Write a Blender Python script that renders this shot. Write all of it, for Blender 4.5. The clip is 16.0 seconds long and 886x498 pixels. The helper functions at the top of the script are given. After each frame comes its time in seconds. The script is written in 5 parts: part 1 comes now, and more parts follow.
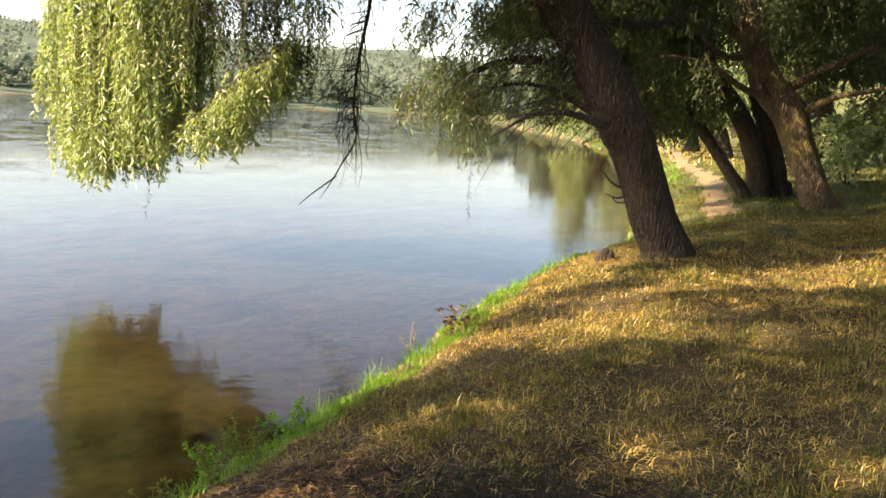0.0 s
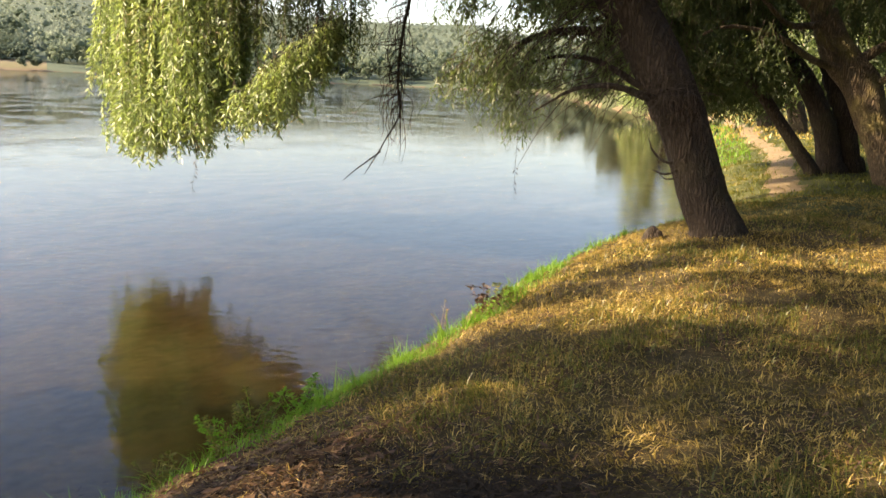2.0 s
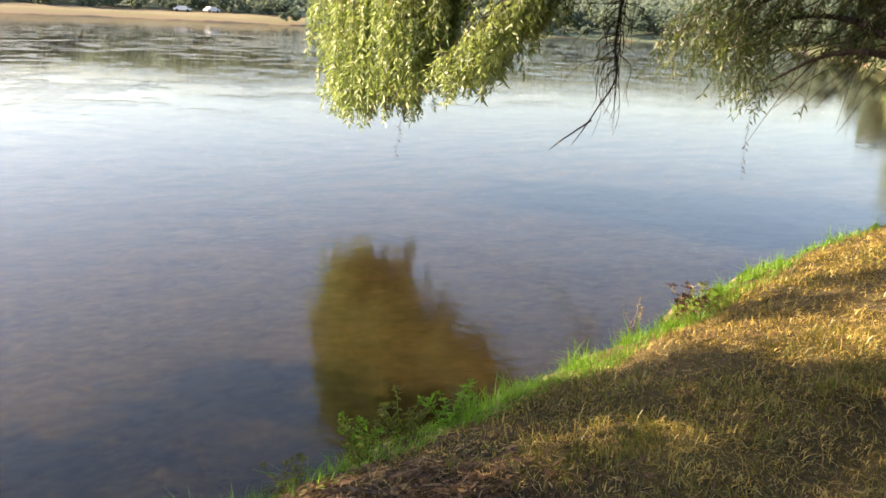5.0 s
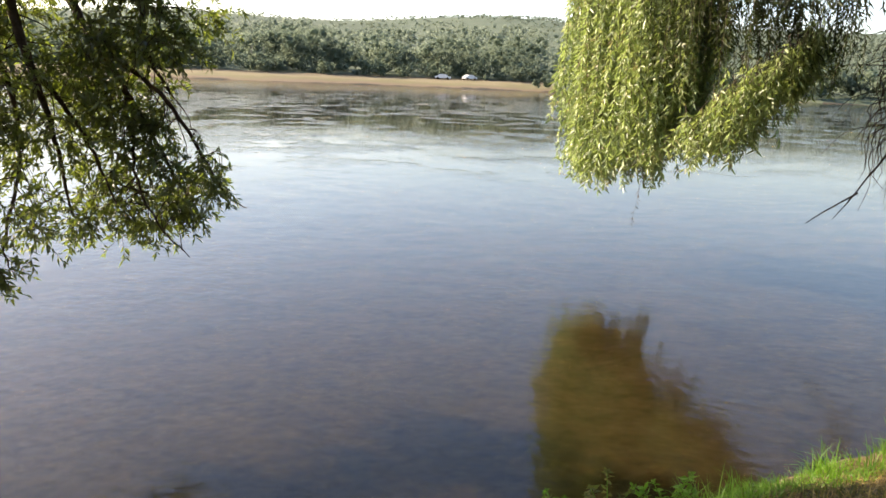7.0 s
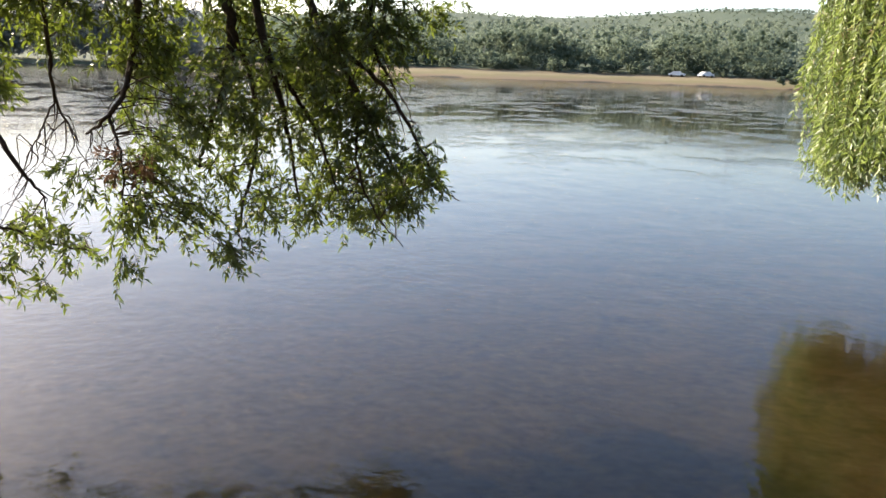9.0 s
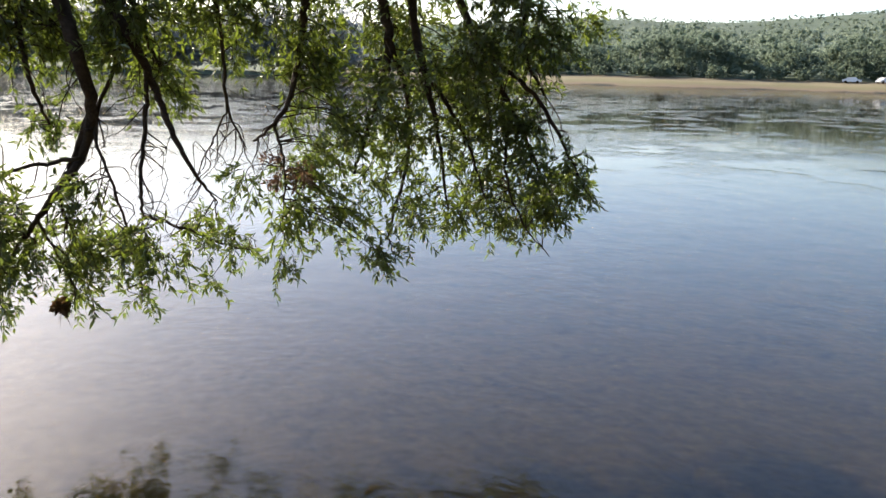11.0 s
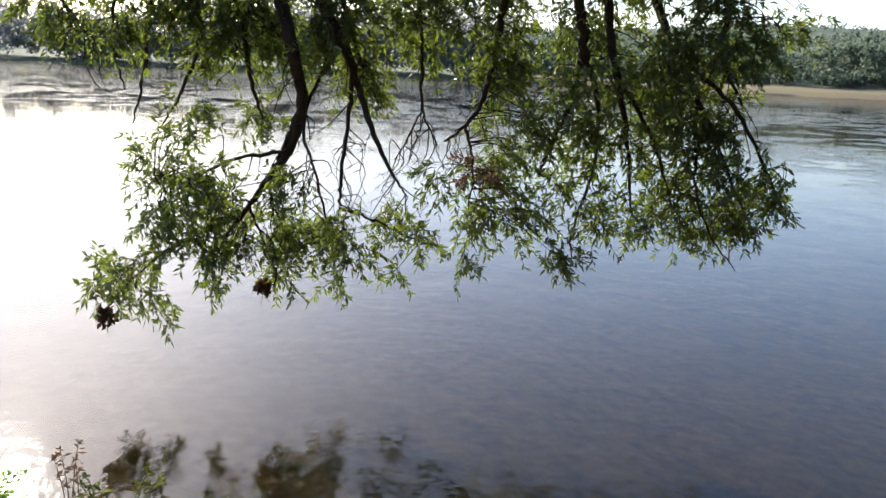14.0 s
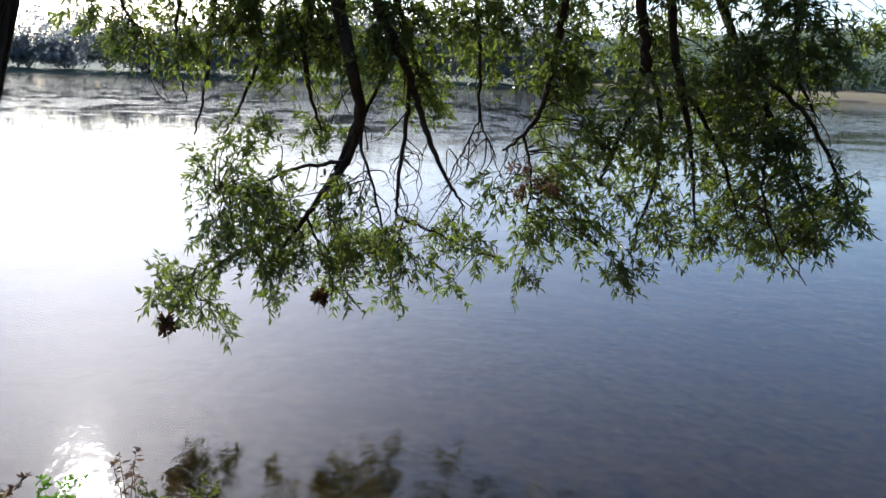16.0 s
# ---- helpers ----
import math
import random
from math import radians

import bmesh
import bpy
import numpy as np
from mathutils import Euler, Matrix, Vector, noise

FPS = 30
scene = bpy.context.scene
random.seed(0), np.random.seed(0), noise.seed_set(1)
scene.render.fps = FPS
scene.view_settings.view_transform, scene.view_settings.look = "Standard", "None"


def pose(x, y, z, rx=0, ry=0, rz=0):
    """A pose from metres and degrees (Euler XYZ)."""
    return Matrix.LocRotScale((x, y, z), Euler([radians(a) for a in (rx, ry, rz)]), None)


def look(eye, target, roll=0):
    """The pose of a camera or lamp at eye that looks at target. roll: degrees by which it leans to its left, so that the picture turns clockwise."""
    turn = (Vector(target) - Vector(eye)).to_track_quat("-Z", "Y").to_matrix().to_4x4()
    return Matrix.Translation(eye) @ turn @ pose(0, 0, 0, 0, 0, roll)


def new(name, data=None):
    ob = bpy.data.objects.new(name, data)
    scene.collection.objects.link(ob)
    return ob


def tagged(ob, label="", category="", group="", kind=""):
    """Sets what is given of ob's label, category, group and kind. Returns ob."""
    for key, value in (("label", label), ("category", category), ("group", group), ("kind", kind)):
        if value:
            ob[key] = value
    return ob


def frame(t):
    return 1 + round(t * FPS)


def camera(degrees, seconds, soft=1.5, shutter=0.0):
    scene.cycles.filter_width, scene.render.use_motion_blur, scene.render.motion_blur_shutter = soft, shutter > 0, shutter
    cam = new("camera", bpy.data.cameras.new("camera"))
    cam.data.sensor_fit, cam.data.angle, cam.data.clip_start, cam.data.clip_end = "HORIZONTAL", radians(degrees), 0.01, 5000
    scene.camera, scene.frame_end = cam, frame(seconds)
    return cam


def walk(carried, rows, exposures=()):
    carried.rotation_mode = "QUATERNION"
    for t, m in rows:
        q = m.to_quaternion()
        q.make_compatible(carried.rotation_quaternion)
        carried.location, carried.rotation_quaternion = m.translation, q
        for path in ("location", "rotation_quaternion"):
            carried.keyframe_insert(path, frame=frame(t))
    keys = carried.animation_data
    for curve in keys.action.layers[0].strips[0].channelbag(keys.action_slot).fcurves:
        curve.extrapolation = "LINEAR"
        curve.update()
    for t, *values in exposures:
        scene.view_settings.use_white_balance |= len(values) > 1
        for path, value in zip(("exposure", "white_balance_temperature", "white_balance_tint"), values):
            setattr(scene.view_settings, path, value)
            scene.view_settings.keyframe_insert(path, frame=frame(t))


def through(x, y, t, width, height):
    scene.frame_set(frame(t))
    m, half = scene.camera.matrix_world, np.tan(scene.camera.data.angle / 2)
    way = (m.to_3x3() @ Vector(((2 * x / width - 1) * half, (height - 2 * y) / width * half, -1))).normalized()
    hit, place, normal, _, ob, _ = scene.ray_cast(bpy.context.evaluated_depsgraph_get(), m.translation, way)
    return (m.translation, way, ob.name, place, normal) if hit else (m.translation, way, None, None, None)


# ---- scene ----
cam = camera(57.98, 16.0, shutter=0.2)


def held(x, y, z, yaw, pitch, roll):
    """A hand-held camera: heading, tilt and lean in degrees."""
    return pose(x, y, z, 90 + pitch, 0, yaw) @ pose(0, 0, 0, 0, 0, roll)


PATH = [
    (0, held(0.359, -1.562, 2.149, -4.24, -10.03, 3.07)),
    (0.5, held(0.443, -1.544, 2.147, -1.55, -10.03, 2.84)),
    (1, held(0.551, -1.529, 2.152, 0.84, -9.92, 3.88)),
    (1.5, held(0.634, -1.515, 2.156, 0.90, -9.50, 3.69)),
    (2, held(0.679, -1.455, 2.146, 0.64, -11.96, 2.63)),
    (2.5, held(0.708, -1.312, 2.152, -2.86, -12.91, 3.83)),
    (3, held(0.744, -1.210, 2.179, -2.45, -13.91, 2.42)),
    (3.5, held(0.858, -1.100, 2.184, 4.79, -14.52, 3.13)),
    (4, held(0.917, -1.028, 2.225, 10.68, -15.35, 3.39)),
    (4.5, held(0.891, -0.895, 2.233, 15.81, -14.72, 1.94)),
    (5, held(0.882, -0.797, 2.243, 16.95, -15.80, 2.71)),
    (5.2, held(0.896, -0.778, 2.259, 20.89, -14.91, 2.13)),
    (7.3, held(0.913, -0.568, 2.228, 35.45, -11.60, 3.17)),
    (7.5, held(0.842, -0.526, 2.229, 35.83, -11.23, 4.18)),
    (8, held(0.842, -0.483, 2.214, 40.15, -12.45, 2.75)),
    (8.5, held(0.834, -0.484, 2.213, 47.55, -12.25, 2.16)),
    (9, held(0.850, -0.459, 2.194, 50.62, -12.78, 1.99)),
    (9.5, held(0.849, -0.449, 2.197, 52.72, -13.27, 2.15)),
    (9.7, held(0.840, -0.447, 2.190, 54.95, -13.74, 1.64)),
    (11.8, held(0.867, -0.499, 2.207, 64.31, -12.29, 1.94)),
    (12, held(0.866, -0.516, 2.208, 65.49, -12.50, 1.92)),
    (12.5, held(0.861, -0.544, 2.230, 66.48, -12.75, 2.03)),
    (13, held(0.867, -0.630, 2.192, 66.95, -12.38, 2.69)),
    (13.5, held(0.856, -0.646, 2.194, 69.92, -12.03, 2.25)),
    (14, held(0.855, -0.660, 2.196, 72.61, -12.64, 2.64)),
    (14.5, held(0.850, -0.671, 2.197, 74.64, -12.50, 2.77)),
    (15, held(0.845, -0.662, 2.198, 76.52, -13.07, 2.63)),
    (15.5, held(0.822, -0.641, 2.192, 77.52, -13.34, 2.30)),
    (16, held(0.797, -0.624, 2.191, 77.02, -12.14, 2.01)),
]
walk(cam, PATH, [(0, 2.0, 7350, 19), (1.5, 1.84, 7300, 19), (3, 1.76, 7250, 19), (5, 1.92, 7200, 19), (7.5, 1.47, 6600, 17), (9.5, 1.33, 6250, 15), (12.5, 1.14, 5850, 14), (14, 1.02, 5750, 14), (15, 0.76, 5500, 14), (16, 0.7, 5250, 14)])

# ---- world and sun ----
SUN_YAW, SUN_EL = 102.5, 28.0
to_sun = Vector((-math.sin(radians(SUN_YAW)) * math.cos(radians(SUN_EL)), math.cos(radians(SUN_YAW)) * math.cos(radians(SUN_EL)), math.sin(radians(SUN_EL))))
world = bpy.data.worlds.new("sky")
scene.world = world
world.use_nodes = True
wn = world.node_tree.nodes
sky = wn.new("ShaderNodeTexSky")
sky.sky_type = "NISHITA"
sky.sun_disc = False
sky.sun_elevation = radians(SUN_EL)
sky.sun_rotation = radians(-SUN_YAW)
sky.air_density, sky.dust_density, sky.ozone_density = 1.0, 1.5, 1.6
wn["Background"].inputs["Strength"].default_value = 0.137
world.node_tree.links.new(sky.outputs[0], wn["Background"].inputs["Color"])
sun_data = bpy.data.lights.new("sun", "SUN")
sun_data.energy, sun_data.angle, sun_data.color = 5.0, radians(0.6), (1.0, 0.86, 0.64)
sun = new("sun", sun_data)
sun.matrix_world = look((0, 0, 0), -to_sun)

# ---- materials ----
def material(name):
    m = bpy.data.materials.new(name)
    m.use_nodes = True
    nt = m.node_tree
    nt.nodes.clear()
    out = nt.nodes.new("ShaderNodeOutputMaterial")
    return m, nt, out


def node(nt, kind, **inputs):
    n = nt.nodes.new("ShaderNode" + kind)
    for key, value in inputs.items():
        n.inputs[key.replace("_", " ")].default_value = value
    return n


def ramp(nt, source, stops):
    n = nt.nodes.new("ShaderNodeValToRGB")
    e = n.color_ramp.elements
    while len(e) < len(stops):
        e.new(0.5)
    for el, (p, col) in zip(e, stops):
        el.position, el.color = p, (*col, 1)
    nt.links.new(source, n.inputs[0])
    return n


def blend(nt, fac, a, b, mode="MIX"):
    n = nt.nodes.new("ShaderNodeMix")
    n.data_type, n.blend_type = "RGBA", mode
    for sock, v in ((n.inputs[0], fac), (n.inputs[6], a), (n.inputs[7], b)):
        if hasattr(v, "links"):
            nt.links.new(v, sock)
        elif isinstance(v, tuple):
            sock.default_value = (*v, 1)
        else:
            sock.default_value = v
    return n.outputs[2]


def bump(nt, height, strength, distance):
    n = node(nt, "Bump", Strength=strength, Distance=distance)
    nt.links.new(height, n.inputs["Height"])
    return n.outputs["Normal"]


def noise_at(nt, coords, scale, detail=4.0, rough=0.55):
    n = node(nt, "TexNoise", Scale=scale, Detail=detail, Roughness=rough)
    nt.links.new(coords, n.inputs["Vector"])
    return n.outputs["Fac"]


def where(nt, stretch=(1, 1, 1)):
    g = nt.nodes.new("ShaderNodeNewGeometry")
    m = nt.nodes.new("ShaderNodeMapping")
    m.inputs["Scale"].default_value = stretch
    nt.links.new(g.outputs["Position"], m.inputs["Vector"])
    return m.outputs[0]


def foliage(name, stops, through_colour, through=0.45, gloss=0.08, patch=0.6, vary=0.7):
    """Leaf or blade: colour by piece and by patch, light shining through."""
    m, nt, out = material(name)
    g = nt.nodes.new("ShaderNodeNewGeometry")
    patchy = noise_at(nt, where(nt), patch, 2.0)
    add = node(nt, "Math")
    add.operation = "MULTIPLY_ADD"
    nt.links.new(patchy, add.inputs[0])
    add.inputs[1].default_value = 0.9
    sub = node(nt, "Math")
    sub.operation = "MULTIPLY_ADD"
    nt.links.new(g.outputs["Random Per Island"], sub.inputs[0])
    sub.inputs[1].default_value, sub.inputs[2].default_value = vary, 0.05 - vary / 2
    nt.links.new(sub.outputs[0], add.inputs[2])
    col = ramp(nt, add.outputs[0], stops).outputs[0]
    dif = node(nt, "BsdfDiffuse")
    nt.links.new(col, dif.inputs["Color"])
    tra = node(nt, "BsdfTranslucent")
    nt.links.new(blend(nt, 0.6, col, through_colour), tra.inputs["Color"])
    mix = node(nt, "MixShader", Fac=through)
    nt.links.new(dif.outputs[0], mix.inputs[1])
    nt.links.new(tra.outputs[0], mix.inputs[2])
    glo = node(nt, "BsdfGlossy", Roughness=0.42)
    mix2 = node(nt, "MixShader", Fac=gloss)
    nt.links.new(mix.outputs[0], mix2.inputs[1])
    nt.links.new(glo.outputs[0], mix2.inputs[2])
    nt.links.new(mix2.outputs[0], out.inputs[0])
    return m


def rough_surface(name, colour, normal=None, roughness=0.9, nt=None, out=None, m=None):
    b = node(nt, "BsdfPrincipled", Roughness=roughness)
    b.inputs["Specular IOR Level"].default_value = 0.25
    nt.links.new(colour, b.inputs["Base Color"])
    if normal:
        nt.links.new(normal, b.inputs["Normal"])
    nt.links.new(b.outputs[0], out.inputs[0])
    return m


def bark(name, dark, light, moss, moss_amount=0.35):
    m, nt, out = material(name)
    p = where(nt, (1, 1, 0.16))
    v = node(nt, "TexVoronoi", Scale=24.0)
    v.feature = "DISTANCE_TO_EDGE"
    warp = noise_at(nt, where(nt, (1, 1, 0.4)), 9.0, 5.0)
    vm = nt.nodes.new("ShaderNodeVectorMath")
    vm.operation = "MULTIPLY_ADD"
    nt.links.new(warp, vm.inputs[0])
    vm.inputs[1].default_value = (0.16, 0.16, 0.05)
    nt.links.new(p, vm.inputs[2])
    nt.links.new(vm.outputs[0], v.inputs["Vector"])
    fine = noise_at(nt, where(nt, (1, 1, 0.45)), 38.0, 7.0, 0.7)
    crack = ramp(nt, v.outputs["Distance"], [(0.0, dark), (0.07, tuple(0.4 * c for c in light)), (0.26, light)]).outputs[0]
    col = blend(nt, fine, crack, tuple(c * 0.55 for c in light), "MIX")
    patch = ramp(nt, noise_at(nt, where(nt), 1.7, 4.0), [(0.52, (0, 0, 0)), (0.68, (moss_amount,) * 3)]).outputs[0]
    col = blend(nt, patch, col, moss)
    h = node(nt, "Math")
    h.operation = "MULTIPLY_ADD"
    nt.links.new(fine, h.inputs[0])
    h.inputs[1].default_value = 0.25
    nt.links.new(v.outputs["Distance"], h.inputs[2])
    return rough_surface(name, col, bump(nt, h.outputs[0], 1.0, 0.08), 0.92, nt, out, m)


def water_material():
    m, nt, out = material("river_water")
    swell = noise_at(nt, where(nt), 0.55, 2.0)
    wave = noise_at(nt, where(nt), 2.6, 3.0)
    fine = noise_at(nt, where(nt, (1.0, 1.25, 1)), 8.0, 2.0)
    geo = nt.nodes.new("ShaderNodeNewGeometry")
    away = nt.nodes.new("ShaderNodeVectorMath")
    away.operation = "LENGTH"
    nt.links.new(geo.outputs["Position"], away.inputs[0])

    def over_distance(d0, d1, v0, v1):
        n = nt.nodes.new("ShaderNodeMapRange")
        for k, v in zip((1, 2, 3, 4), (d0, d1, v0, v1)):
            n.inputs[k].default_value = v
        nt.links.new(away.outputs["Value"], n.inputs[0])
        return n.outputs[0]

    def sums(op, a, b, c=None):
        n = node(nt, "Math")
        n.operation = op
        for sock, v in zip(n.inputs, (a, b, c)):
            if hasattr(v, "links"):
                nt.links.new(v, sock)
            elif v is not None:
                sock.default_value = v
        return n.outputs[0]

    # small ripples by the bank that die away towards the smooth open stream
    gust = ramp(nt, noise_at(nt, where(nt), 0.35, 3.0, 0.6), [(0.4, (0.45,) * 3), (0.62, (1.0,) * 3)]).outputs[0]
    ripples = sums("MULTIPLY_ADD", fine, 0.21, sums("MULTIPLY", wave, 0.14))
    calm = sums("MULTIPLY_ADD", swell, 0.2, sums("MULTIPLY", ripples, gust))
    calm = sums("MULTIPLY", calm, over_distance(8.0, 40.0, 1.0, 0.07))
    # wind-ruffled patches out in the stream
    patch = sums("MULTIPLY_ADD", noise_at(nt, where(nt), 0.045, 2.0), 0.45, noise_at(nt, where(nt), 0.42, 4.0, 0.65))
    ruffled = ramp(nt, patch, [(0.73, (0.0,) * 3), (0.8, (0.8,) * 3)]).outputs[0]
    axes = nt.nodes.new("ShaderNodeSeparateXYZ")
    nt.links.new(geo.outputs["Position"], axes.inputs[0])
    lee = nt.nodes.new("ShaderNodeMapRange")
    for k, v in zip((1, 2, 3, 4), (-16.0, -5.0, 1.0, 0.0)):
        lee.inputs[k].default_value = v
    nt.links.new(sums("MULTIPLY_ADD", axes.outputs[1], -0.24, axes.outputs[0]), lee.inputs[0])
    ruffled = sums("MULTIPLY", ruffled, lee.outputs[0])
    chop = sums("MULTIPLY", sums("MULTIPLY_ADD", fine, 0.3, wave), sums("MULTIPLY", ruffled, over_distance(12.0, 40.0, 0.12, 1.0)))
    normal = bump(nt, sums("ADD", calm, chop), 1.0, 0.022)
    murk = node(nt, "SubsurfaceScattering", Color=(0.05, 0.034, 0.011, 1), Scale=0.6, Radius=(1.0, 0.8, 0.5))
    clear = node(nt, "BsdfTransparent", Color=(0.7, 0.58, 0.36, 1))
    body = node(nt, "MixShader", Fac=0.6)
    nt.links.new(murk.outputs[0], body.inputs[1])
    nt.links.new(clear.outputs[0], body.inputs[2])
    gloss = node(nt, "BsdfGlossy", Roughness=0.045)
    nt.links.new(normal, gloss.inputs["Normal"])
    fres = node(nt, "Fresnel", IOR=1.34)
    nt.links.new(normal, fres.inputs["Normal"])
    mix = node(nt, "MixShader")
    nt.links.new(fres.outputs[0], mix.inputs[0])
    nt.links.new(body.outputs[0], mix.inputs[1])
    nt.links.new(gloss.outputs[0], mix.inputs[2])
    nt.links.new(mix.outputs[0], out.inputs[0])
    return m


def ground_material(name, stops, scale, fine_scale, relief):
    m, nt, out = material(name)
    a = noise_at(nt, where(nt), scale, 5.0, 0.6)
    b = noise_at(nt, where(nt), fine_scale, 6.0, 0.7)
    k = node(nt, "Math")
    k.operation = "MULTIPLY_ADD"
    nt.links.new(b, k.inputs[0])
    k.inputs[1].default_value = 0.6
    o = node(nt, "Math")
    o.operation = "MULTIPLY_ADD"
    nt.links.new(a, o.inputs[0])
    o.inputs[1].default_value, o.inputs[2].default_value = 0.8, -0.2
    nt.links.new(o.outputs[0], k.inputs[2])
    col = ramp(nt, k.outputs[0], stops).outputs[0]
    return rough_surface(name, col, bump(nt, b, 0.7, relief), 0.95, nt, out, m)


def beach_material():
    """A shelving beach: wet edge, sand, thin grass, earth at its head."""
    m, nt, out = material("far_beach")
    axes = nt.nodes.new("ShaderNodeSeparateXYZ")
    nt.links.new(where(nt), axes.inputs[0])
    patch = noise_at(nt, where(nt), 0.09, 5.0, 0.65)
    k = node(nt, "Math")
    k.operation = "MULTIPLY_ADD"
    nt.links.new(patch, k.inputs[0])
    k.inputs[1].default_value = 2.2
    nt.links.new(axes.outputs[2], k.inputs[2])
    n = node(nt, "Math")
    n.operation = "MULTIPLY_ADD"
    nt.links.new(k.outputs[0], n.inputs[0])
    n.inputs[1].default_value, n.inputs[2].default_value = 0.3, -0.3
    col = ramp(nt, n.outputs[0], [(0.0, (0.04, 0.036, 0.024)), (0.09, (0.15, 0.11, 0.065)), (0.3, (0.14, 0.125, 0.055)), (0.5, (0.19, 0.155, 0.085)), (0.68, (0.11, 0.085, 0.05)), (0.9, (0.07, 0.07, 0.035))]).outputs[0]
    fine = noise_at(nt, where(nt), 0.7, 5.0)
    return rough_surface("far_beach", col, bump(nt, fine, 0.7, 0.15), 0.95, nt, out, m)


M_WATER = water_material()
M_SOIL = ground_material("bank_thatch", [(0.25, (0.02, 0.015, 0.006)), (0.5, (0.065, 0.048, 0.017)), (0.75, (0.15, 0.108, 0.04))], 1.3, 26.0, 0.03)
M_PATH = ground_material("trodden_earth", [(0.25, (0.16, 0.11, 0.06)), (0.75, (0.32, 0.24, 0.13))], 2.0, 20.0, 0.02)
M_TURF = ground_material("bank_turf", [(0.25, (0.035, 0.045, 0.014)), (0.5, (0.075, 0.085, 0.026)), (0.75, (0.14, 0.125, 0.05))], 1.1, 22.0, 0.03)
M_BED = ground_material("river_bed", [(0.3, (0.05, 0.036, 0.018)), (0.48, (0.19, 0.13, 0.064)), (0.7, (0.34, 0.24, 0.125))], 0.8, 7.0, 0.05)
M_SAND = beach_material()
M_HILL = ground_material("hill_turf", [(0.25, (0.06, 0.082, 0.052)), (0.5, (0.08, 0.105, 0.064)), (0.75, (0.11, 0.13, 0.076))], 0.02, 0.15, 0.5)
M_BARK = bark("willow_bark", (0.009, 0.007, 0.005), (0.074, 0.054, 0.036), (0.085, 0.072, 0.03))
# paler, mossier copy of the willow bark, sunlight held in its colour
M_BARK_LIT = bark("sunlit_knobby_bark", (0.015, 0.011, 0.007), (0.17, 0.125, 0.075), (0.22, 0.18, 0.06), 0.6)
M_TWIG = ground_material("twig_bark", [(0.3, (0.025, 0.018, 0.012)), (0.7, (0.09, 0.065, 0.045))], 8.0, 60.0, 0.004)
# sunlit copy: highlights and shadow gaps are spread into the leaf colours
M_WILLOW = foliage("sunlit_willow_leaves", [(0.0, (0.07, 0.12, 0.025)), (0.4, (0.2, 0.27, 0.075)), (0.85, (0.4, 0.47, 0.2)), (1.0, (0.46, 0.33, 0.19))], (0.42, 0.53, 0.11), 0.42, 0.07, 1.6, 0.85)
M_LEAF = foliage("branch_leaves", [(0.0, (0.026, 0.036, 0.009)), (0.5, (0.066, 0.086, 0.019)), (0.9, (0.115, 0.14, 0.036)), (1.0, (0.18, 0.13, 0.048))], (0.27, 0.355, 0.028), 0.5, 0.09)
# dimmer copy of the willow leaves, partly shaded in colour
M_DROOP = foliage("shaded_drooping_leaves", [(0.0, (0.035, 0.045, 0.016)), (0.5, (0.085, 0.11, 0.034)), (0.9, (0.14, 0.18, 0.055)), (1.0, (0.15, 0.19, 0.06))], (0.23, 0.34, 0.05), 0.42, 0.05)
# dark copy for canopies, with the shade put into the colour
M_SHADE = foliage("shaded_canopy_leaves", [(0.0, (0.022, 0.034, 0.013)), (0.6, (0.046, 0.066, 0.023)), (1.0, (0.095, 0.105, 0.036))], (0.12, 0.16, 0.025), 0.25, 0.02)
M_DRY = foliage("dry_grass_blades", [(0.05, (0.04, 0.042, 0.007)), (0.35, (0.11, 0.092, 0.016)), (0.58, (0.33, 0.23, 0.05)), (0.95, (0.6, 0.44, 0.13))], (0.42, 0.33, 0.08), 0.25, 0.03, 2.2)
M_TUFT = foliage("tuft_blades", [(0.0, (0.034, 0.046, 0.006)), (0.4, (0.075, 0.084, 0.012)), (0.75, (0.17, 0.142, 0.027)), (1.0, (0.34, 0.25, 0.065))], (0.28, 0.34, 0.05), 0.3, 0.03, 1.1)
M_STRAW = foliage("straw", [(0.0, (0.1, 0.06, 0.022)), (0.5, (0.22, 0.14, 0.05)), (1.0, (0.5, 0.37, 0.16))], (0.4, 0.3, 0.1), 0.15, 0.04, 2.0)
# distance haze over the hill is put into this pale leaf colour
M_HAZE = foliage("hazed_hill_leaves", [(0.0, (0.175, 0.21, 0.17)), (0.5, (0.187, 0.223, 0.17)), (1.0, (0.2, 0.235, 0.17))], (0.24, 0.285, 0.2), 0.6, 0.0, 0.02, 0.12)
M_PALE = ground_material("pale_trunk", [(0.3, (0.14, 0.13, 0.11)), (0.7, (0.3, 0.28, 0.24))], 0.5, 3.0, 0.05)
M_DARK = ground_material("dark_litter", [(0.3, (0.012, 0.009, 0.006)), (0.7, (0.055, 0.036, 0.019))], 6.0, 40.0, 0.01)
M_WHITE = ground_material("white_paint", [(0.3, (0.58, 0.58, 0.57)), (0.7, (0.68, 0.68, 0.67))], 1.0, 5.0, 0.005)
M_STEEL = ground_material("weathered_steel", [(0.3, (0.3, 0.3, 0.3)), (0.7, (0.4, 0.4, 0.4))], 0.1, 1.0, 0.01)
M_DEAD = foliage("dead_leaves", [(0.0, (0.03, 0.018, 0.01)), (0.6, (0.1, 0.055, 0.025)), (1.0, (0.2, 0.12, 0.06))], (0.2, 0.1, 0.03), 0.2, 0.03, 3.0)
